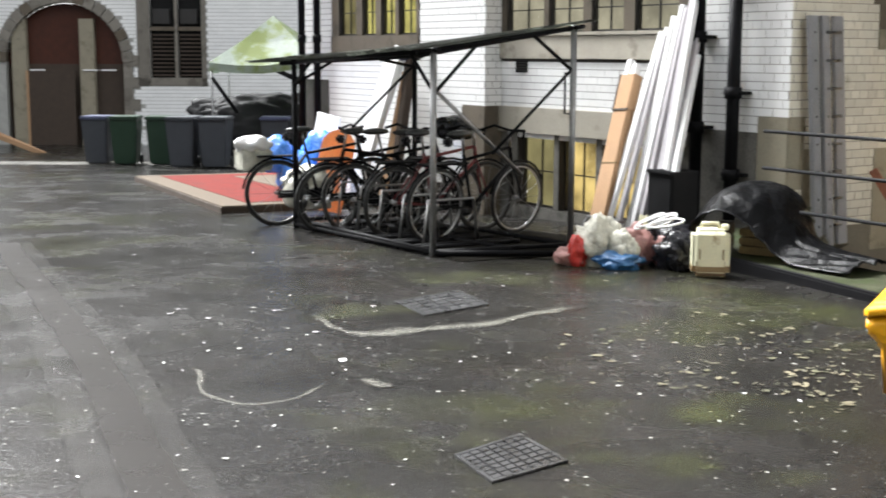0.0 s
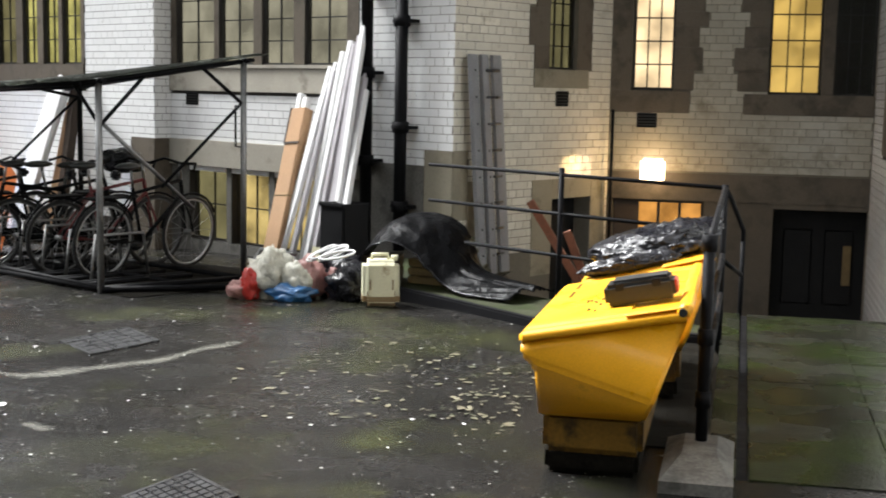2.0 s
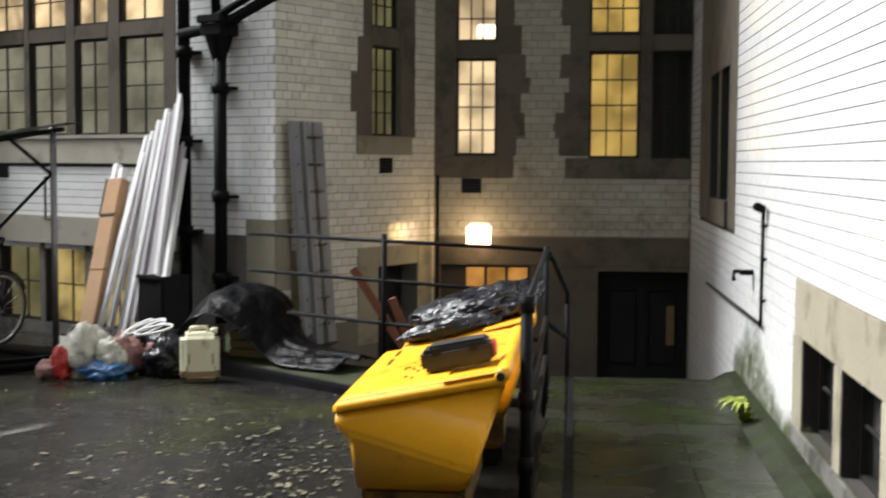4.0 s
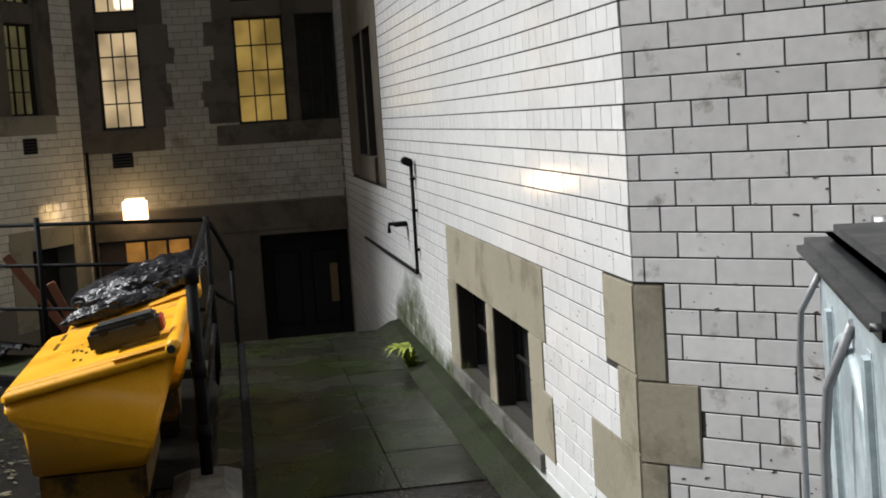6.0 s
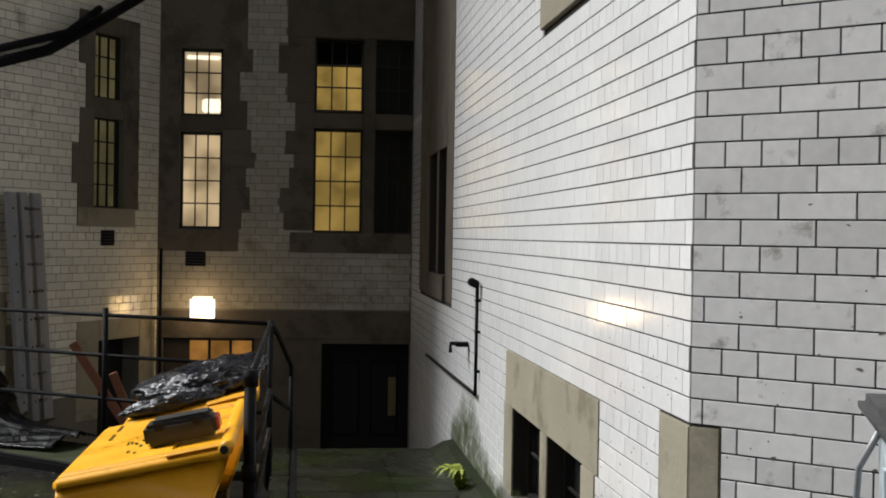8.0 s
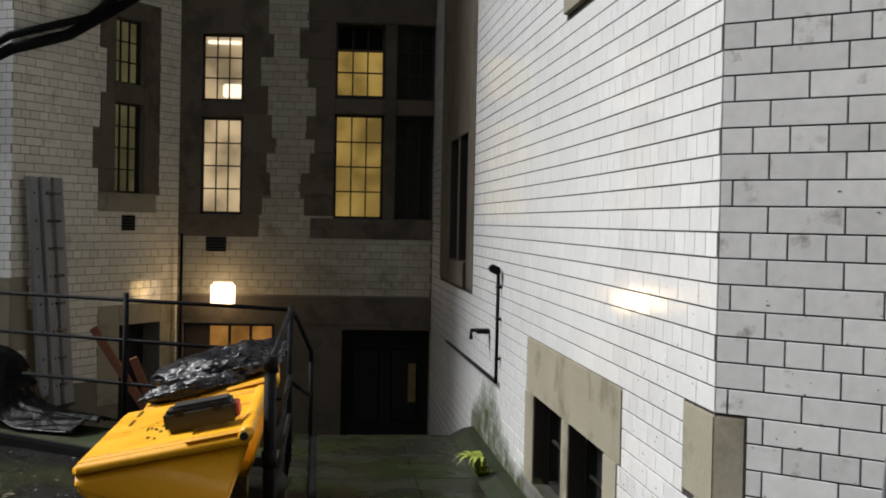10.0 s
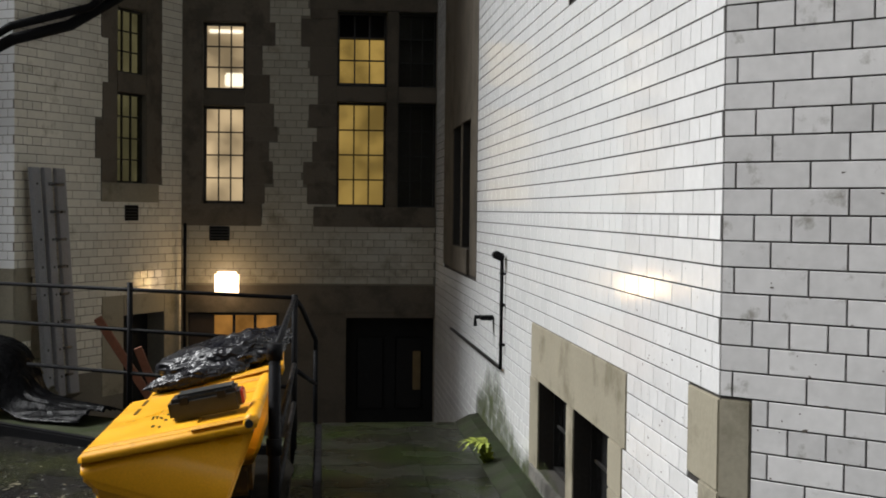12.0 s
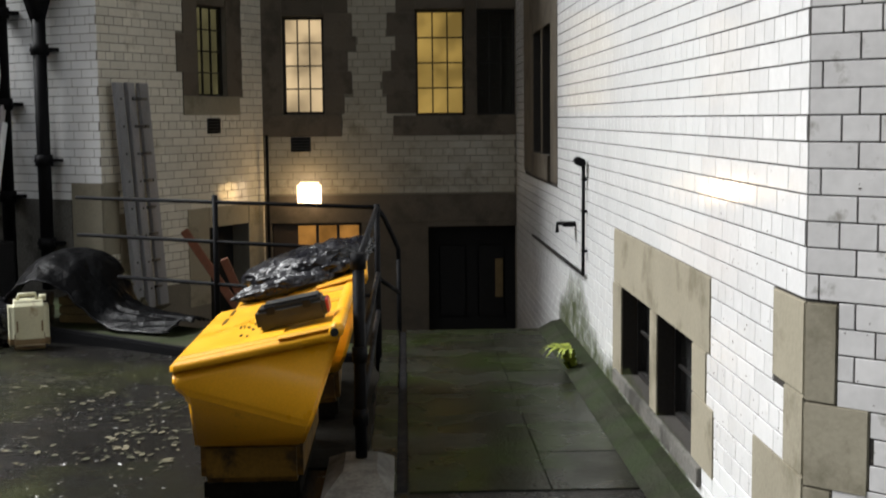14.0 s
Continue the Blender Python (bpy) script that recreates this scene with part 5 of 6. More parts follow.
        tagged(part("fallen_leaf", bm, "leaf", None, "dry ochre leaf caught on the tarpaulin", "", pose(x, 10.0, z, random.uniform(40, 90), random.uniform(0, 60), random.uniform(0, 360))), "", "leaf", "leaves on the tarpaulin")


tarp()
j = thing("jerrycan", "cream plastic jerrycan, half full of brown liquid", "jerrycan", pose(-2.5, 9.22, -0.035, 0, 0, 20))
rounded(part("body", boxed(-0.135, 0.135, -0.11, 0.11, 0.0, 0.35, 0.04), "can", j))
part("liquid", boxed(-0.137, 0.137, -0.112, 0.112, 0.012, 0.12, 0.034), "brown_liquid", j, "brown liquid showing through")
part("handle", tubed([(-0.07, 0, 0.34), (-0.06, 0, 0.385), (0.05, 0, 0.385), (0.06, 0, 0.34)], 0.016), "can", j)
part("cap", tubed([(0.1, 0, 0.34), (0.1, 0, 0.38)], 0.026, 12), "can", j)
part("side_dent", boxed(-0.095, -0.07, -0.114, -0.1, 0.13, 0.22, 0.008), "brown_liquid", j)
part("side_dent", boxed(0.07, 0.095, -0.114, -0.1, 0.13, 0.22, 0.008), "brown_liquid", j)
for i, (x, y, sz, mt, lab) in enumerate((
    (-3.42, 9.42, (0.17, 0.15, 0.21), "clear", "milky plastic rubbish bag full of packaging"), (-3.2, 9.6, (0.16, 0.15, 0.17), "pinkbag", "pinkish plastic bag of rubbish"),
    (-3.62, 9.36, (0.12, 0.1, 0.09), "pinkbag", "flattened pink plastic bag"), (-3.55, 9.3, (0.07, 0.06, 0.12), "redbag", "bright red plastic bag"),
    (-3.22, 9.3, (0.17, 0.12, 0.07), "bluebag", "dark blue plastic bag lying flat"), (-3.2, 9.34, (0.1, 0.08, 0.15), "clear", "crumpled clear plastic bag"),
    (-2.95, 9.62, (0.1, 0.1, 0.12), "pinkbag", "small crumpled plastic bag"), (-2.78, 9.5, (0.2, 0.17, 0.15), "bag", "shiny black rubbish bag"), (-3.0, 9.8, (0.2, 0.15, 0.2), "bag", "black rubbish bag behind the others"))):
    bm = bmesh.new()
    lump(bm, (0, 0, sz[2] * 0.8), sz, i + 11, 0.42, 4)
    tagged(part("rubbish_bag", bm, mt, None, lab, "", pose(x, y, slope(x, y))), "", "bag", "rubbish bags by the kerb")
cc = thing("cable_coil", "tangled white plastic cable lying on rubbish", "cable", pose(-2.98, 9.5, 0.27, 30, 6, -25))
for k, (x, y, turn, long) in enumerate(((-0.09, 0.0, 70, 0.13), (-0.02, 0.02, 50, 0.15), (0.05, 0.0, 62, 0.12), (0.11, -0.02, 35, 0.14))):
    c, s = math.cos(radians(turn)), math.sin(radians(turn))
    oval = [(long * math.cos(a), 0.045 * math.sin(a)) for a in (math.pi * i / 10 for i in range(20))]
    part("cable_loop", tubed([(x + c * u - s * v, y + s * u + c * v, 0.02 + 0.015 * k) for u, v in oval], 0.0085, 6, True), "white", cc)
for a, b, lab in (((-1.47, 9.66, 0.75), (-1.12, 9.68, 0.2), "reddish broken timber leaning by the railing"), ((-1.19, 9.7, 0.53), (-1.04, 9.74, 0.15), "short reddish timber offcut by the railing")):
    a, b = Vector(a), Vector(b)
    z = (b - a).normalized()
    x = Vector((1, 0, 0.6)).normalized()
    x = (x - z * x.dot(z)).normalized()
    m = Matrix.Translation(a) @ Matrix((x, z.cross(x), z)).transposed().to_4x4()
    tagged(part("timber", boxed(-0.03, 0.03, -0.02, 0.02, 0, (b - a).length + 0.25, 0.004), "wood", None, lab, "", m), "", "timber", "timber offcuts")

# ---------- bicycle shelter ----------
FL, FR = Vector((-7.2, 10.91, 0)), Vector((-4.8, 9.29, 0))
AL = (FR - FL).normalized()
IN = Vector((-AL.y, AL.x, 0))
DEPTH = 1.34


def sp(s, d, z):
    q = FL + AL * s + IN * d
    return Vector((q.x, q.y, z))


LEN = (FR - FL).length
sh = thing("bicycle_shelter", "dark steel bicycle shelter with mossy corrugated roof", "shelter")


def top(s, d):
    """The roof has racked: lowest at the far front corner, highest at the near back one."""
    a, b = s / LEN, d / DEPTH
    return (1.49 + 0.12 * a) * (1 - b) + (1.55 + 0.25 * a) * b


for s in (0.0, LEN):
    for d in (0, DEPTH):
        q = sp(s, d, 0)
        part("post", tubed([sp(s, d, slope(q.x, q.y)), sp(s, d, top(s, d))], 0.028), "iron" if s == 0 else "steel", sh)
    part("beam", tubed([sp(s, -0.15, top(s, -0.15) - 0.03), sp(s, DEPTH + 0.1, top(s, DEPTH + 0.1) - 0.03)], 0.02), "iron", sh)
    part("brace", tubed([sp(s, 0.02, 1.25), sp(s, 0.4, top(s, 0.4) - 0.04)], 0.016), "iron", sh)
    part("brace", tubed([sp(s, DEPTH - 0.02, 1.42), sp(s, DEPTH - 0.4, top(s, DEPTH - 0.4) - 0.04)], 0.016), "iron", sh)
    part("brace", tubed([sp(s, DEPTH - 0.02, 1.42), sp(s, 0.55, 0.74)], 0.014), "iron", sh)
    part("sill_bar", tubed([sp(s, 0, -0.1), sp(s, DEPTH, -0.12)], 0.022), "iron", sh)
for d in (0.0, DEPTH):
    part("beam", tubed([sp(-0.3, d, top(-0.3, d) - 0.03), sp(LEN + 0.1, d, top(LEN + 0.1, d) - 0.03)], 0.02), "iron", sh)
for s, t in ((LEN, -0.4), (0.0, 0.4)):
    part("brace", tubed([sp(s, 0, 1.25), sp(s + t, 0, top(s + t, 0) - 0.04)], 0.016), "iron", sh)
part("brace", tubed([sp(LEN, 0.0, 1.28), sp(LEN - 0.1, 0.9, 0.55)], 0.016), "steel", sh)
part("hook_bar", tubed([sp(LEN - 0.12, DEPTH, 1.4), sp(LEN - 0.12, DEPTH, 1.05), sp(LEN + 0.02, DEPTH, 1.05)], 0.01), "iron", sh)
bm = bmesh.new()
NS = 120
lo, hi = [], []
for i in range(NS + 1):
    s = -0.78 + (LEN + 0.83) * i / NS
    wv = 0.014 * math.sin(i * 2 * math.pi / 6) + 0.045 * noise.noise(Vector((s * 0.9, 3, 0)))
    lo.append(bm.verts.new(sp(s, -0.22 + 0.02 * noise.noise(Vector((s * 3, 0, 0))), top(s, -0.22) + 0.015 + wv)))
    hi.append(bm.verts.new(sp(s, DEPTH + 0.22, top(s, DEPTH + 0.22) + 0.015 + wv)))
for i in range(NS):
    bm.faces.new((lo[i], lo[i + 1], hi[i + 1], hi[i])).smooth = True
bmesh.ops.solidify(bm, geom=bm.faces[:], thickness=0.018)
part("roof_sheet", bm, "roof", sh, "bent corrugated sheet with moss")
for i in range(5):
    s = 0.45 + 0.45 * i
    part("wheel_holder", tubed([sp(s, 0.25, -0.12), sp(s, 0.3, 0.3), sp(s, 0.75, 0.3), sp(s, 0.8, -0.12)], 0.014), "steel", sh)
for i in range(6):
    s = 0.2 + 0.44 * i
    q = sp(s, 0.4, 0)
    g = slope(q.x, q.y)
    part("wheel_tray", tubed([sp(s - 0.05, 0.02, g + 0.03), sp(s - 0.05, 1.1, g + 0.03)], 0.022, 6), "iron", sh)
    part("wheel_tray", tubed([sp(s + 0.05, 0.02, g + 0.03), sp(s + 0.05, 1.1, g + 0.03)], 0.022, 6), "iron", sh)
for s0, d0, s1, d1 in ((0, 0.0, LEN, 0.0), (0, 0.7, LEN, 0.7), (LEN, 0.0, LEN, DEPTH), (0, DEPTH, LEN + 0.4, DEPTH), (LEN + 0.02, 0.0, LEN + 0.5, 0.9)):
    ends = []
    for u, d in ((s0, d0), (s1, d1)):
        q = sp(u, d, 0)
        ends.append(sp(u, d, slope(q.x, q.y) + 0.035))
    part("ground_rail", tubed(ends, 0.026, 6), "iron", sh)
part("front_bar", tubed([sp(0, 0.0, -0.1), sp(LEN, 0.0, -0.03)], 0.02), "iron", sh)
part("end_loop", tubed([sp(LEN + 0.5, 0.9, -0.1), sp(LEN + 0.75, 1.0, 0.28), sp(LEN + 0.95, 1.2, 0.25)], 0.018), "steel", sh)


# dark sheet painting the shade beneath the shelter
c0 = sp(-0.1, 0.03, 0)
painted_shade((c0.x, c0.y), (AL.x * (LEN + 0.5), AL.y * (LEN + 0.5)), (IN.x * 1.9, IN.y * 1.9), 0.025, "black sheet for the shade under the bicycle shelter", 50, 24)


# ---------- bicycles ----------
def bicycle():
    t = thing("bicycle", "dark upright bicycle parked under the shelter", "bicycle", None, "parked bicycles")
    R = 0.33
    for nm, x in (("rear_wheel", 0.0), ("front_wheel", 1.03)):
        w = part(nm, tubed(ring((x, 0, R), R - 0.026, 30), 0.011, 6, True), "rim", t)
        part("tyre", tubed(ring((x, 0, R), R - 0.006, 30), 0.018, 7, True), "rubber", w)
        bm = bmesh.new()
        for k in range(14):
            a = 2 * math.pi * k / 14
            tube(bm, [(x, 0.02 * (-1) ** k, R), (x + (R - 0.03) * math.cos(a), 0, R + (R - 0.03) * math.sin(a))], 0.0022, 4)
        part("spokes", bm, "steel", w)
        part("hub", tubed([(x, -0.05, R), (x, 0.05, R)], 0.022, 10), "steel", w)
        part("mudguard", tubed([(x + (R + 0.03) * math.cos(a), 0, R + (R + 0.03) * math.sin(a)) for a in (math.pi * (0.15 + 0.8 * i / 10) for i in range(11))], 0.012, 6), "iron", t)
    bm = bmesh.new()
    bb, seat, head, fork = (0.44, 0, 0.28), (0.3, 0, 0.78), (0.88, 0, 0.82), (0.91, 0, 0.7)
    for a, b, r in ((bb, seat, 0.016), (bb, fork, 0.018), ((0.32, 0, 0.73), head, 0.016), (head, fork, 0.019)):
        tube(bm, [a, b], r, 8)
    for s in (-1, 1):
        tube(bm, [(0, 0.05 * s, R), (0.44, 0.02 * s, 0.28)], 0.01, 6)
        tube(bm, [(0, 0.05 * s, R), (0.32, 0.015 * s, 0.73)], 0.009, 6)
        tube(bm, [fork, (1.0, 0.045 * s, 0.45), (1.03, 0.05 * s, R)], 0.012, 6)
    part("frame", bm, "iron", t)
    part("seat_post", tubed([seat, (0.27, 0, 0.95)], 0.013), "steel", t)
    part("saddle_bag", boxed(0.06, 0.14, -0.045, 0.045, 0.86, 0.94, 0.02), "bag", t)
    part("chain_guard", boxed(0.02, 0.5, 0.052, 0.058, 0.27, 0.35, 0.002), "iron", t)
    bm = bmesh.new()
    lump(bm, (0.24, 0, 0.97), (0.14, 0.07, 0.035), 2, 0.1, 2)
    for v in bm.verts:
        v.co.y *= 1.0 - 0.7 * max(0, min(1, (v.co.x - 0.2) / 0.18))
    part("saddle", bm, "dark", t)
    part("handlebar", tubed([(0.76, -0.28, 0.95), (0.86, -0.2, 1.0), (0.86, 0, 0.98), (0.86, 0.2, 1.0), (0.76, 0.28, 0.95)], 0.013), "iron", t)
    part("stem", tubed([head, (0.86, 0, 0.98)], 0.014), "steel", t)
    part("crank_set", tubed([(0.44, 0.06, 0.28), (0.44, 0.075, 0.28)], 0.09, 20), "iron", t)
    for s in (-1, 1):
        part("pedal", boxed(0.44 + 0.14 * s - 0.04, 0.44 + 0.14 * s + 0.04, 0.09 * s - 0.04, 0.09 * s + 0.04, 0.27, 0.3, 0.006), "rubber", t)
    part("carrier", boxed(-0.2, 0.2, -0.06, 0.06, 0.7, 0.715, 0.005), "iron", t)
    return t


HEADING = math.degrees(math.atan2(IN.y, IN.x))
spots = [(-6.05, 11.5, 175, -5), (-7.5, 11.02, -6, 0), (-6.78, 10.85, 4, 5), (-6.32, 10.62, -3, -6), (-5.85, 10.5, 6, 4), (-5.34, 10.33, 13, 5)]
bike = None
for x, y, turn, lean in spots:
    m = pose(x, y, slope(x, y)) @ pose(0, 0, 0, 0, 0, HEADING + turn) @ pose(0, 0, 0, lean, 0, 0)
    if bike is None:
        bike = bicycle()
        bike.matrix_world = m
    else:
        twin = copy_thing(bike, m)
        if lean == 4:
            tagged(twin, "dark red bicycle parked under the shelter", "bicycle", "parked bicycles")
            for piece in twin.children:
                if piece.name.startswith("frame"):
                    piece.data = piece.data.copy()
                    piece.data.materials[0] = M["redframe"]
        if turn == 13:
            tagged(twin, "black bicycle with bright rims parked under the shelter", "bicycle", "parked bicycles")
            for piece in twin.children:
                if "wheel" in piece.name:
                    piece.data = piece.data.copy()
                    piece.data.materials[0] = M["rim_bright"]
bk = thing("bicycle_basket", "pale wire basket covered with a white bag", "basket", pose(-7.75, 11.0, slope(-7.75, 11.0) + 0.72, 0, 0, HEADING))
part("basket", boxed(-0.18, 0.14, -0.14, 0.14, -0.16, 0.06, 0.02), "clear", bk)
bm = bmesh.new()
lump(bm, (-0.02, 0, 0.1), (0.2, 0.16, 0.09), 31, 0.35, 3)
part("cover", bm, "white", bk, "crumpled white plastic bag")
bm = bmesh.new()
lump(bm, (0, 0, 0), (0.2, 0.16, 0.13), 41, 0.3, 3)
tagged(part("saddle_cover_bag", bm, "bag", None, "black bag hung over the bicycle handlebars", "", pose(-5.75, 11.5, 0.82)), "", "bag")

# ---------- stuff behind the bicycles ----------
for k, (x, y, z, sz) in enumerate(((-9.05, 13.3, 0.3, (0.2, 0.2, 0.24)), (-8.62, 13.6, 0.28, (0.24, 0.2, 0.3)), (-8.85, 13.45, 0.05, (0.3, 0.25, 0.28)), (-8.5, 13.35, -0.05, (0.22, 0.2, 0.22)))):
    bm = bmesh.new()
    lump(bm, (0, 0, 0), sz, 50 + k, 0.3, 3)
    tagged(part("blue_sack", bm, "blue", None, "bright blue plastic sack full of rubbish", "", pose(x, y, z)), "", "bag", "blue sacks in a pile")
bm = bmesh.new()
outline = [(-0.19, 0.0), (0.19, 0.0)] + [(0.19 * math.cos(math.pi * i / 14), 0.74 + 0.19 * math.sin(math.pi * i / 14)) for i in range(15)]
bm.faces.new([bm.verts.new((x, 0.0, z)) for x, z in outline])
bmesh.ops.solidify(bm, geom=bm.faces[:], thickness=0.03)
tagged(part("orange_panel", bm, "orange", None, "orange panel with rounded top leaning back", "", pose(-7.8, 12.37, -0.2, -10, 12, 25)), "", "panel")
bm = bmesh.new()
lump(bm, (0, 0, 0.2), (0.3, 0.2, 0.26), 71, 0.3, 4)
tagged(part("white_sack", bm, "clear", None, "crumpled milky plastic sack in front of the orange panel", "", pose(-7.85, 12.12, -0.14)), "", "bag")
bfm = wallframe((BX, BY), -30)
for k, (u, w, zz, lean) in enumerate(((-2.5, 0.24, 1.92, 21), (-2.3, 0.24, 2.0, 21), (-2.12, 0.2, 2.08, 20), (-3.0, 0.6, 1.15, 5), (-1.98, 0.2, 2.12, 19), (-1.86, 0.14, 2.05, 18))):
    tagged(part("white_board", boxed(-w / 2, w / 2, -0.02, 0.02, 0, zz, 0.006), "white", None, "white plastic board leaning against the wall", "", bfm @ pose(u, -0.45 - 0.05 * k, -0.36, -9, lean, 0)), "", "board", "white boards on the wall")
tagged(part("wood_board", boxed(-0.08, 0.08, -0.015, 0.015, 0, 1.7, 0.005), "card", None, "narrow brown board leaning on the wall", "", bfm @ pose(-1.62, -0.42, -0.34, -8, 8, 0)), "", "board")
tagged(part("dark_duct", boxed(-0.06, 0.06, -0.05, 0.05, 0, 2.0, 0.008), "board", None, "dark ribbed duct leaning on the wall", "", bfm @ pose(-1.42, -0.38, -0.34, -7, 3, 0)), "", "duct")
for u in (-3.85, -4.3):
    p = thing("downpipe", "pale painted rainwater pipe on the wall", "pipe", bfm, "rainwater pipes")
    part("pipe", tubed([(u, -0.1, -0.4), (u, -0.1, 8.0)], 0.05, 10), "iron", p)
    part("collar", tubed([(u, -0.1, 1.7), (u, -0.1, 1.8)], 0.065, 10), "iron", p)

# ---------- carpeted platform ----------
pf = thing("carpeted_platform", "low platform covered in red and beige carpet", "platform")


def plate(s0, s1, w0, w1, z0, z1):
    a, e, f = Vector((-8.85, 11.86)), Vector((-5.05, 4.44)), Vector((1.9, 3.4))
    bm = bmesh.new()
    lo, hi = [], []
    for s, w in ((s0, w0), (s1, w0), (s1, w1), (s0, w1)):
        q = a + e * s + f * w
        lo.append(bm.verts.new((q.x, q.y, slope(q.x, q.y) + z0)))
        hi.append(bm.verts.new((q.x, q.y, slope(q.x, q.y) + z1)))
    for i in range(4):
        bm.faces.new((lo[i], lo[(i + 1) % 4], hi[(i + 1) % 4], hi[i]))
    bm.faces.new(hi)
    return bm


part("base", plate(0, 1, 0, 1, -0.05, 0.07), "board", pf)
part("carpet", plate(0.003, 0.997, 0.005, 0.995, 0.07, 0.085), "beige", pf, "worn beige carpet")
part("red_band", plate(0.05, 0.95, 0.1, 0.9, 0.086, 0.091), "red", pf, "faded red band")
part("carpet_middle", plate(0.16, 0.84, 0.38, 0.86, 0.092, 0.096), "beige", pf, "worn beige carpet middle")


# ---------- far end: wheeled bins, gazebo, heap ----------
def wheeled_bin(m, body, lid):
    t = thing("wheeled_bin", "%s plastic wheeled bin with closed lid" % ("dark green" if body == "bingreen" else "dark grey"), "wheeled bin", m, "row of wheeled bins")
    bm = bmesh.new()
    lo = [bm.verts.new(q) for q in ((-0.22, -0.25, 0.03), (0.22, -0.25, 0.03), (0.22, 0.22, 0.03), (-0.22, 0.22, 0.03))]
    hi = [bm.verts.new(q) for q in ((-0.28, -0.34, 0.93), (0.28, -0.34, 0.93), (0.28, 0.34, 0.93), (-0.28, 0.34, 0.93))]
    for i in range(4):
        bm.faces.new((lo[i], lo[(i + 1) % 4], hi[(i + 1) % 4], hi[i]))
    bm.faces.new(lo[::-1])
    bm.faces.new(hi)
    bmesh.ops.bevel(bm, geom=bm.edges[:], offset=0.025, segments=2, affect="EDGES")
    part("body", bm, body, t)
    part("lid", boxed(-0.3, 0.3, -0.38, 0.36, 0.93, 1.0, 0.025), lid, t)
    part("handle", tubed([(-0.22, 0.4, 0.95), (0.22, 0.4, 0.95)], 0.016), "dark", t)
    for x in (-0.25, 0.25):
        part("wheel", tubed([(x - 0.02, 0.27, 0.1), (x + 0.02, 0.27, 0.1)], 0.1, 14), "rubber", t)
    return t


for x, y, a, body, lid in ((-18.57, 20.7, 24, "bin", "binlid"), (-17.85, 20.7, 30, "bingreen", "bingreen"), (-17.2, 21.05, 27, "bingreen", "bingreen"), (-16.2, 20.45, 26, "bin", "bin"), (-15.55, 20.65, 24, "bin", "bin"), (-16.75, 21.3, 29, "bin", "bin"), (-15.0, 21.9, 30, "bin", "binlid"), (-14.3, 22.4, 26, "bin", "bin")):
    wheeled_bin(pose(x, y, slope(x, y), 0, 0, a), body, lid)
bm = bmesh.new()
lump(bm, (0, 0, 0.6), (2.1, 0.5, 0.85), 61, 0.22, 5)
tagged(part("sheeted_mound", bm, "tub", None, "black plastic sheet over a heap", "", pose(-16.0, 23.4, slope(-16, 23.4), 0, 0, 27)), "", "heap")
gz = thing("gazebo", "faded green pop-up gazebo with sagging canopy", "gazebo", pose(-15.4, 22.4, slope(-15.4, 22.4), 0, 0, 27))
bm = bmesh.new()
top = bm.verts.new((0, 0.2, 3.05))
rim = []
for i in range(16):
    k = i / 4
    c = ((-1.15, -0.9, 2.1), (1.0, -0.9, 2.22), (1.0, 1.2, 2.4), (-1.15, 1.2, 2.2))
    a, b = Vector(c[int(k) % 4]), Vector(c[(int(k) + 1) % 4])
    q = a.lerp(b, k - int(k))
    q.z -= 0.12 * math.sin(math.pi * (k - int(k)))
    rim.append(q)
mid = [bm.verts.new(q.lerp(Vector((0, 0.2, 3.05)), 0.5) - Vector((0, 0, 0.05))) for q in rim]
low = [bm.verts.new(q) for q in rim]
val = [bm.verts.new(q - Vector((0, 0, 0.16))) for q in rim]
for i in range(16):
    j2 = (i + 1) % 16
    bm.faces.new((top, mid[i], mid[j2]))
    bm.faces.new((mid[i], low[i], low[j2], mid[j2]))
    bm.faces.new((low[i], val[i], val[j2], low[j2]))
bmesh.ops.solidify(bm, geom=bm.faces[:], thickness=0.006)
part("canopy", bm, "canopy", gz, "faded green and yellow fabric canopy")
for x, y in ((-1.1, -0.85), (0.95, -0.85), (0.95, 1.15), (-1.1, 1.15)):
    part("leg", tubed([(x, y, 0), (x, y, 2.15)], 0.022), "steel", gz)
part("strut", tubed([(-1.1, -0.85, 1.8), (-0.6, -0.85, 1.1)], 0.04), "iron", gz)
part("strut", tubed([(0.2, -0.85, 1.95), (0.95, -0.85, 1.6)], 0.05), "iron", gz)
for k, (x, y, a) in enumerate(((-25.2, 24.6, 20), (-24.9, 24.2, 32))):
    tagged(part("timber", boxed(-1.1, 1.1, -0.05, 0.05, 0, 0.12, 0.01), "card", None, "length of pale timber lying by the gates", "", pose(x, y, slope(x, y) + 0.3, 0, 22, a)), "", "timber", "timber by the gates")
kb = part("pale_kerb_strip", boxed(-4, 3.2, -0.5, 0.5, -0.05, 0.03, 0.01, None), "soot", None, "pale worn concrete strip across the yard", "structure", pose(-19.6, 20.0, -0.75, 0, 0, 27))


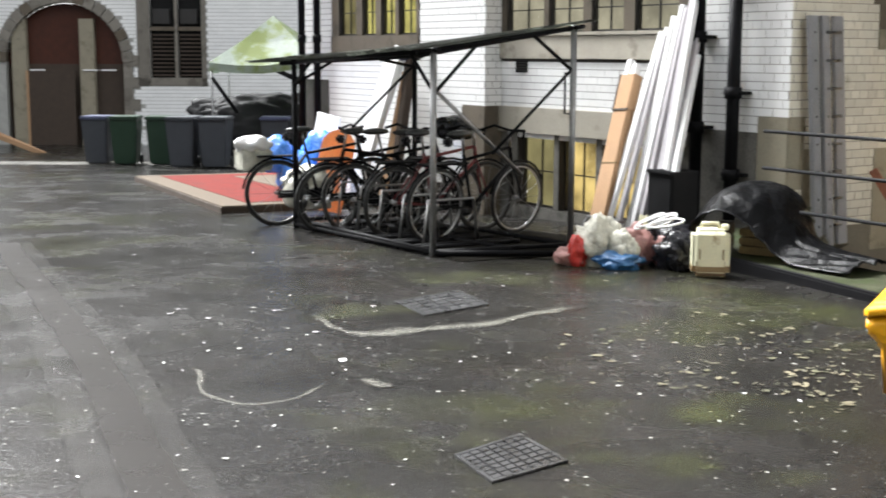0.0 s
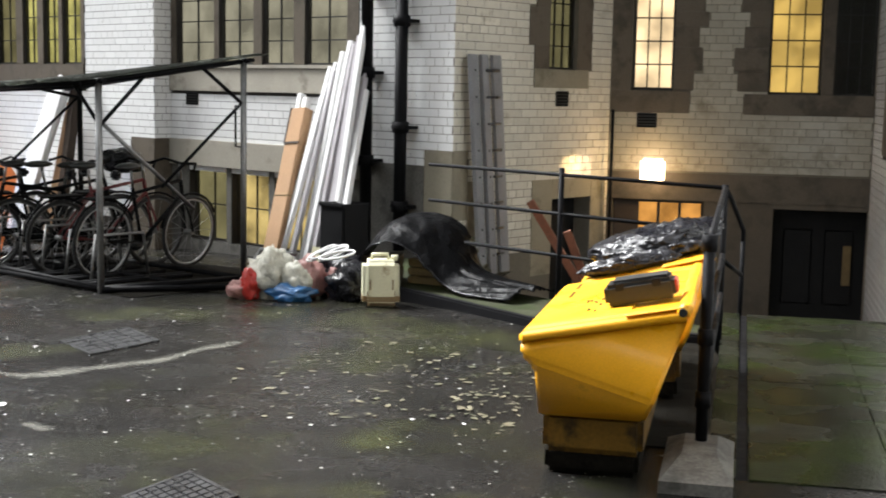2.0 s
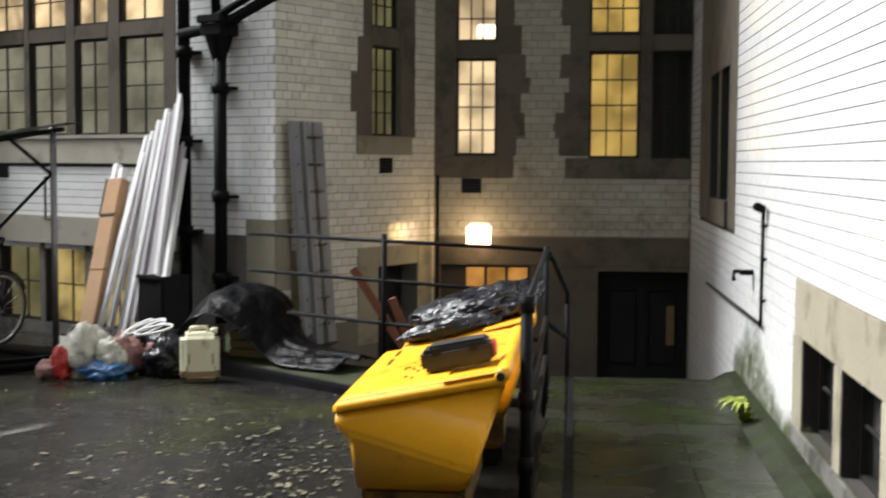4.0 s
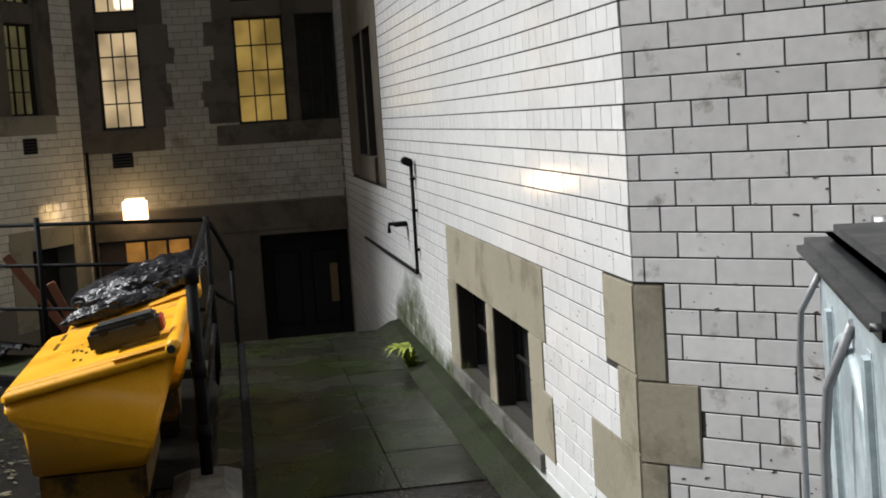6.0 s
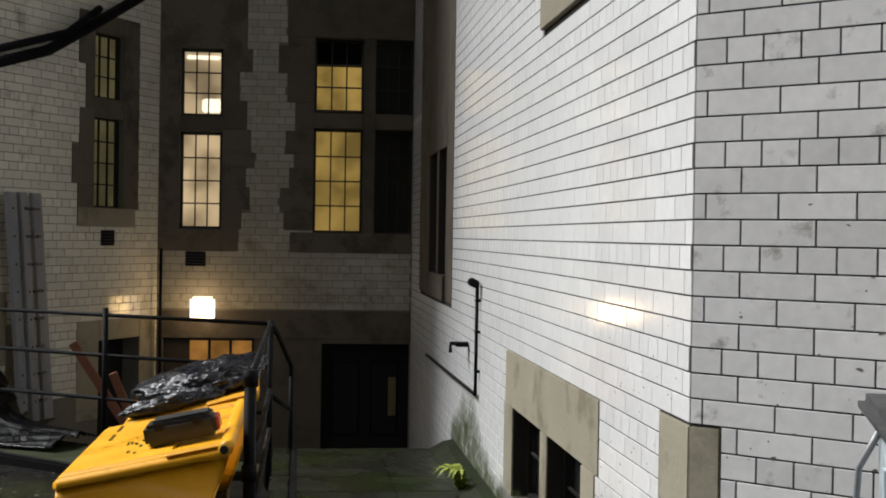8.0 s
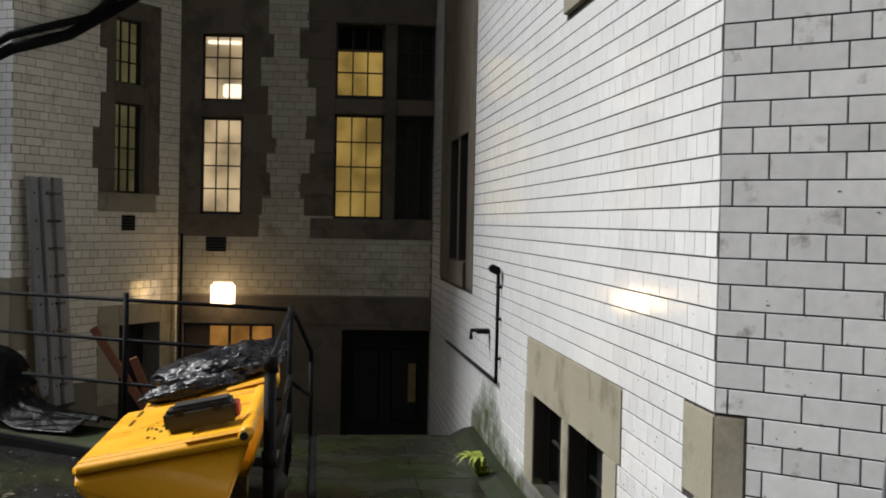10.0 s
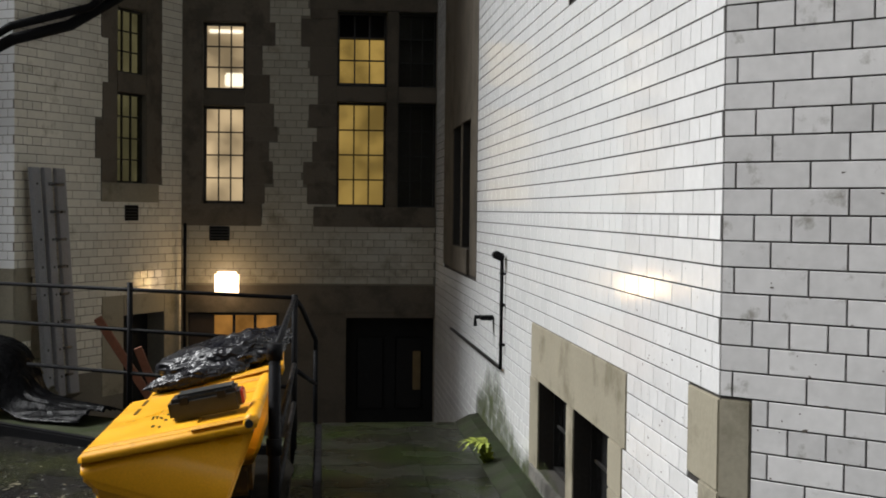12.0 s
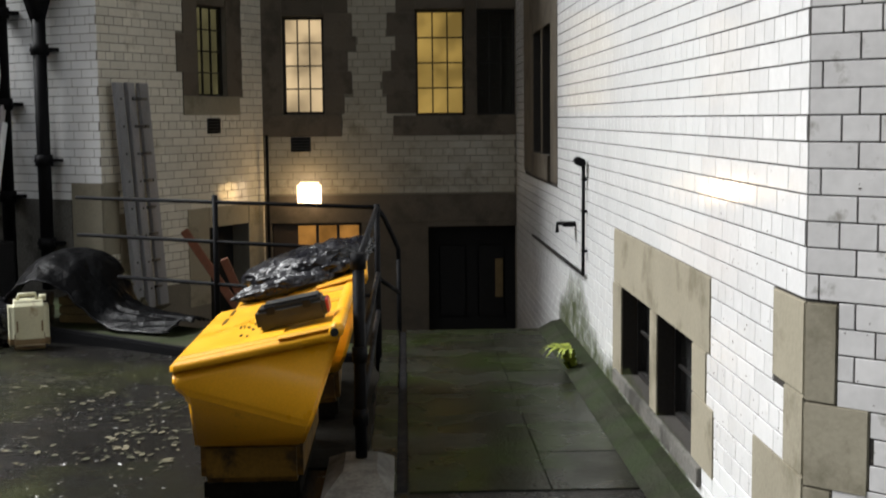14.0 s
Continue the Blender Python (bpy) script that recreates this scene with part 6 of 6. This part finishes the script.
# ---------- covers, litter and marks on the yard ----------
def cover(name, label, corners, bars, material):
    c = [Vector((*q, 0)) for q in corners]
    t = thing(name, label, "drain cover")

    def at(a, b, z):
        q = c[0].lerp(c[1], b).lerp(c[3].lerp(c[2], b), a)
        return (q.x, q.y, z)

    def quad(a0, a1, b0, b1, z0, z1):
        bm = bmesh.new()
        lo = [bm.verts.new(at(a, b, z0)) for a, b in ((a0, b0), (a1, b0), (a1, b1), (a0, b1))]
        hi = [bm.verts.new(at(a, b, z1)) for a, b in ((a0, b0), (a1, b0), (a1, b1), (a0, b1))]
        for i in range(4):
            bm.faces.new((lo[i], lo[(i + 1) % 4], hi[(i + 1) % 4], hi[i]))
        bm.faces.new(hi)
        return bm
    part("plate", quad(0, 1, 0, 1, -0.02, 0.003), "iron", t)
    for a0, a1, b0, b1 in ((0, 1, 0, 0.05), (0, 1, 0.95, 1), (0, 0.05, 0.05, 0.95), (0.95, 1, 0.05, 0.95)):
        part("rim", quad(a0, a1, b0, b1, 0.0, 0.01), material, t)
    k = 0.9 / bars
    for i in range(bars):
        for j3 in range(bars):
            part("stud", quad(0.05 + k * i + 0.014, 0.05 + k * (i + 1) - 0.014, 0.05 + k * j3 + 0.014, 0.05 + k * (j3 + 1) - 0.014, 0.002, 0.009), material, t)


cover("drain_cover", "studded iron drain cover set in wet asphalt", ((-2.176, 4.464), (-2.065, 4.848), (-1.756, 4.607), (-1.909, 4.241)), 7, "steel_wet")
cover("manhole_cover", "dark iron manhole cover in wet asphalt", ((-3.93, 7.108), (-3.75, 7.656), (-3.366, 7.31), (-3.558, 6.807)), 5, "steel_wet")


def flakes(name, material, count, seed, region, size, label, z=0.004):
    random.seed(seed)
    verts, faces = [], []
    for i in range(count):
        x, y = random.uniform(*region[0]), random.uniform(*region[1])
        r = min(0.035, size * 0.75 * math.exp(random.gauss(0, 0.55)))
        s = len(verts)
        k = random.choice((4, 5, 6))
        t0, el, lift = random.uniform(0, 6.3), random.uniform(0.2, 0.8), z + random.uniform(0, 0.004)
        for j3 in range(k):
            t = 2 * math.pi * j3 / k
            px, py = r * math.cos(t) * random.uniform(0.6, 1.2), r * el * math.sin(t) * random.uniform(0.6, 1.2)
            verts.append((x + px * math.cos(t0) - py * math.sin(t0), y + px * math.sin(t0) + py * math.cos(t0), slope(x, y) + lift))
        faces.append(tuple(range(s, s + k)))
    me = bpy.data.meshes.new(name)
    me.from_pydata(verts, [], faces)
    me.materials.append(M[material])
    tagged(new(name, me), label, name.split("_")[-1], "", "stuff")


flakes("pale_litter", "scrap", 700, 3, ((-5.5, -0.8), (3.4, 8.6)), 0.0075, "scattered pale scraps of litter on wet asphalt")
flakes("leaf_litter", "leaf", 150, 5, ((-2.7, -0.85), (5.7, 8.0)), 0.022, "yellowish flattened leaves on wet asphalt")
flakes("leaf_litter", "leaf", 70, 6, ((-1.8, -0.9), (5.9, 7.2)), 0.022, "flattened leaves trodden into wet asphalt")
flakes("grit_litter", "trunking", 140, 8, ((-9.0, -2.0), (5.5, 10.0)), 0.012, "grey grit scattered over the yard")


def tide(pts, width, seed):
    """A pale tide mark along the edge of a shallow puddle, thinning out to both sides."""
    pts = [Vector((*p, 0)) for p in pts]
    steps = (len(pts) - 1) * 14
    verts, faces, cover = [], [], []
    for i in range(steps + 1):
        q = glide(pts, i / steps)
        d = (glide(pts, min(1, (i + 1) / steps)) - glide(pts, max(0, (i - 1) / steps))).normalized()
        side_way = Vector((-d.y, d.x, 0))
        w = width * (0.55 + 1.3 * abs(noise.noise(q * 2.3 + Vector((seed, 0, 0)))))
        o = 0.03 * noise.noise(q * 4)
        for e, c in ((-1.0, 0.0), (-0.25, 1.0), (0.1, 0.85), (1.6, 0.0)):
            p = q + side_way * (o + e * w)
            verts.append((p.x, p.y, slope(p.x, p.y) + 0.004))
            cover.append(c * min(1, 6 * i / steps, 6 * (steps - i) / steps))
    for i in range(steps):
        for k in range(3):
            a = i * 4 + k
            faces.append((a, a + 1, a + 5, a + 4))
    filmed("tide_mark", verts, faces, cover, "silt", "pale gritty tide mark of a shallow puddle", "stain")


PUDDLE = ((-4.3, 6.71), (-4.09, 6.49), (-3.87, 6.28), (-3.6, 6.22), (-3.41, 6.46), (-3.16, 6.75), (-3.03, 7.11), (-2.92, 7.39), (-2.79, 7.63))
tide(PUDDLE, 0.05, 1)
tide(PUDDLE[2:], 0.13, 2)
tide(((-4.02, 4.97), (-3.94, 5.11), (-3.74, 4.89), (-3.56, 4.75), (-3.34, 4.68), (-3.23, 4.83), (-3.2, 5.06), (-3.29, 5.46)), 0.03, 3)
tide(((-3.12, 5.34), (-3.02, 5.3), (-2.92, 5.28)), 0.07, 4)
tide(((-6.1, 9.14), (-5.9, 9.2), (-5.5, 9.3), (-5.2, 9.38)), 0.03, 7)


def strip(pts, half, material, label, z=0.003):
    """A band of patching laid along a line in the yard."""
    pts = [Vector((*p, 0)) for p in pts]
    steps = (len(pts) - 1) * 12
    verts, faces, cover = [], [], []
    for i in range(steps + 1):
        q = glide(pts, i / steps)
        d = (glide(pts, min(1, (i + 1) / steps)) - glide(pts, max(0, (i - 1) / steps))).normalized()
        across = Vector((-d.y, d.x, 0))
        w = half * (1 + 0.25 * noise.noise(q * 3))
        for e, c in ((-1.25, 0.0), (-0.95, 1.0), (0.0, 1.0), (0.95, 1.0), (1.25, 0.0)):
            p = q + across * e * w
            verts.append((p.x, p.y, slope(p.x, p.y) + z))
            cover.append(c * 1.2)
    for i in range(steps):
        for k in range(4):
            a = i * 5 + k
            faces.append((a, a + 1, a + 6, a + 5))
    filmed("trench_patch", verts, faces, cover, material, label, "patch")


TRENCH = ((-8.6, 8.4), (-7.03, 7.07), (-5.73, 6.0), (-4.82, 5.28), (-4.01, 4.58), (-3.52, 4.13), (-2.88, 3.56), (-2.2, 2.95))
strip(TRENCH, 0.1, "infill", "dark brown filled trench across the yard")
strip([(x - 0.12, y - 0.14) for x, y in TRENCH], 0.07, "dust", "pale worn edge beside the filled trench", 0.0025)
strip([(x + 0.1, y + 0.12) for x, y in TRENCH], 0.05, "dust", "pale worn edge beside the filled trench", 0.0025)
for k, (x, y, rx, ry_, turn) in enumerate(((-2.2, 4.72, 0.16, 0.09, 55), (-4.0, 6.75, 0.35, 0.25, 30), (-3.7, 8.4, 0.8, 0.4, 20), (-2.6, 8.6, 0.7, 0.45, -20), (-1.9, 7.9, 0.7, 0.5, -30), (-2.1, 7.1, 0.45, 0.3, 10), (-1.5, 5.6, 0.35, 0.2, 30), (-1.25, 4.8, 0.4, 0.22, 20), (-1.35, 8.0, 0.45, 0.3, -40))):
    blotch(x, y, rx, ry_, turn, "algae", "yellow-green algae growing on wet asphalt", k)
for k, (x, y, rx, ry_, turn) in enumerate(((-3.6, 3.7, 0.55, 0.3, 45), (-5.2, 5.0, 0.9, 0.35, 45), (-2.9, 4.9, 0.5, 0.3, 20), (-1.9, 3.9, 0.5, 0.25, 10), (-2.0, 6.2, 0.5, 0.22, 25), (-7.5, 6.3, 1.2, 0.5, 40), (-2.62, 3.62, 0.3, 0.16, 45))):
    blotch(x, y, rx, ry_, turn, "dust", "pale worn patch of wet asphalt", k + 20, 0.0022)
for k, (x, y, rx, ry_, turn) in enumerate(((-3.65, 5.25, 0.42, 0.3, 60), (-4.2, 7.6, 0.9, 0.5, 30), (-2.6, 5.9, 0.5, 0.25, 30))):
    blotch(x, y, rx, ry_, turn, "infill", "dark wet hollow in the asphalt", k + 40, 0.0018)
flakes("leaf_litter", "leaf", 60, 15, ((-1.35, -0.95), (5.95, 6.6)), 0.03, "clump of pale flattened leaves on wet asphalt", 0.006)
flakes("pale_litter", "white", 90, 16, ((-4.6, -1.0), (3.3, 7.6)), 0.009, "bright white scraps scattered on wet asphalt", 0.005)


def chips(o, angle, region, count, seed, label):
    """Dark chips and scuffs in the glaze."""
    random.seed(seed)
    verts, faces = [], []
    for i in range(count):
        u, z = random.uniform(*region[0]), region[1][0] + (region[1][1] - region[1][0]) * random.random() ** 1.4
        r = random.choice((0.0018, 0.0025, 0.003, 0.0045))
        st = random.uniform(0.8, 3.2)
        t0 = random.uniform(-0.5, 0.5)
        n0 = len(verts)
        for k in range(7):
            t = 2 * math.pi * k / 7
            a, b = r * st * math.cos(t) * random.uniform(0.5, 1.2), r * math.sin(t) * random.uniform(0.5, 1.2)
            verts.append((u + a * math.cos(t0) - b * math.sin(t0), -0.0026, z + a * math.sin(t0) + b * math.cos(t0)))
        faces.append(tuple(range(n0, n0 + 7)))
    me = bpy.data.meshes.new("glaze_chips")
    me.from_pydata(verts, [], faces)
    me.materials.append(M["chip"])
    ob = new("glaze_chips", me)
    ob.matrix_world = wallframe(o, angle)
    tagged(ob, label, "chips", "", "stuff")


chips((XR, YC), -45, ((0.12, 0.95), (0.35, 1.7)), 110, 12, "dark chips in the glaze of white bricks")
chips((XR, YC), -90, ((-1.1, -0.05), (0.2, 1.4)), 150, 13, "dark chips in the glaze of white bricks")

# ---------- single bricks nearest the path ----------
meshes = {}
for w, a, b, c, d, skin in PIECES:
    key = (round(b - a, 4), round(d - c, 4), skin)
    if key not in meshes:
        bm = bmesh.new()
        brick_mesh(bm, 0.0, b - a, 0.0, d - c)
        me = bpy.data.meshes.new("brick")
        bm.to_mesh(me)
        bm.free()
        me.materials.append(M[skin])
        meshes[key] = me
    ob = new("brick", meshes[key])
    ob.location = (a, 0, c)
    ob.parent = w
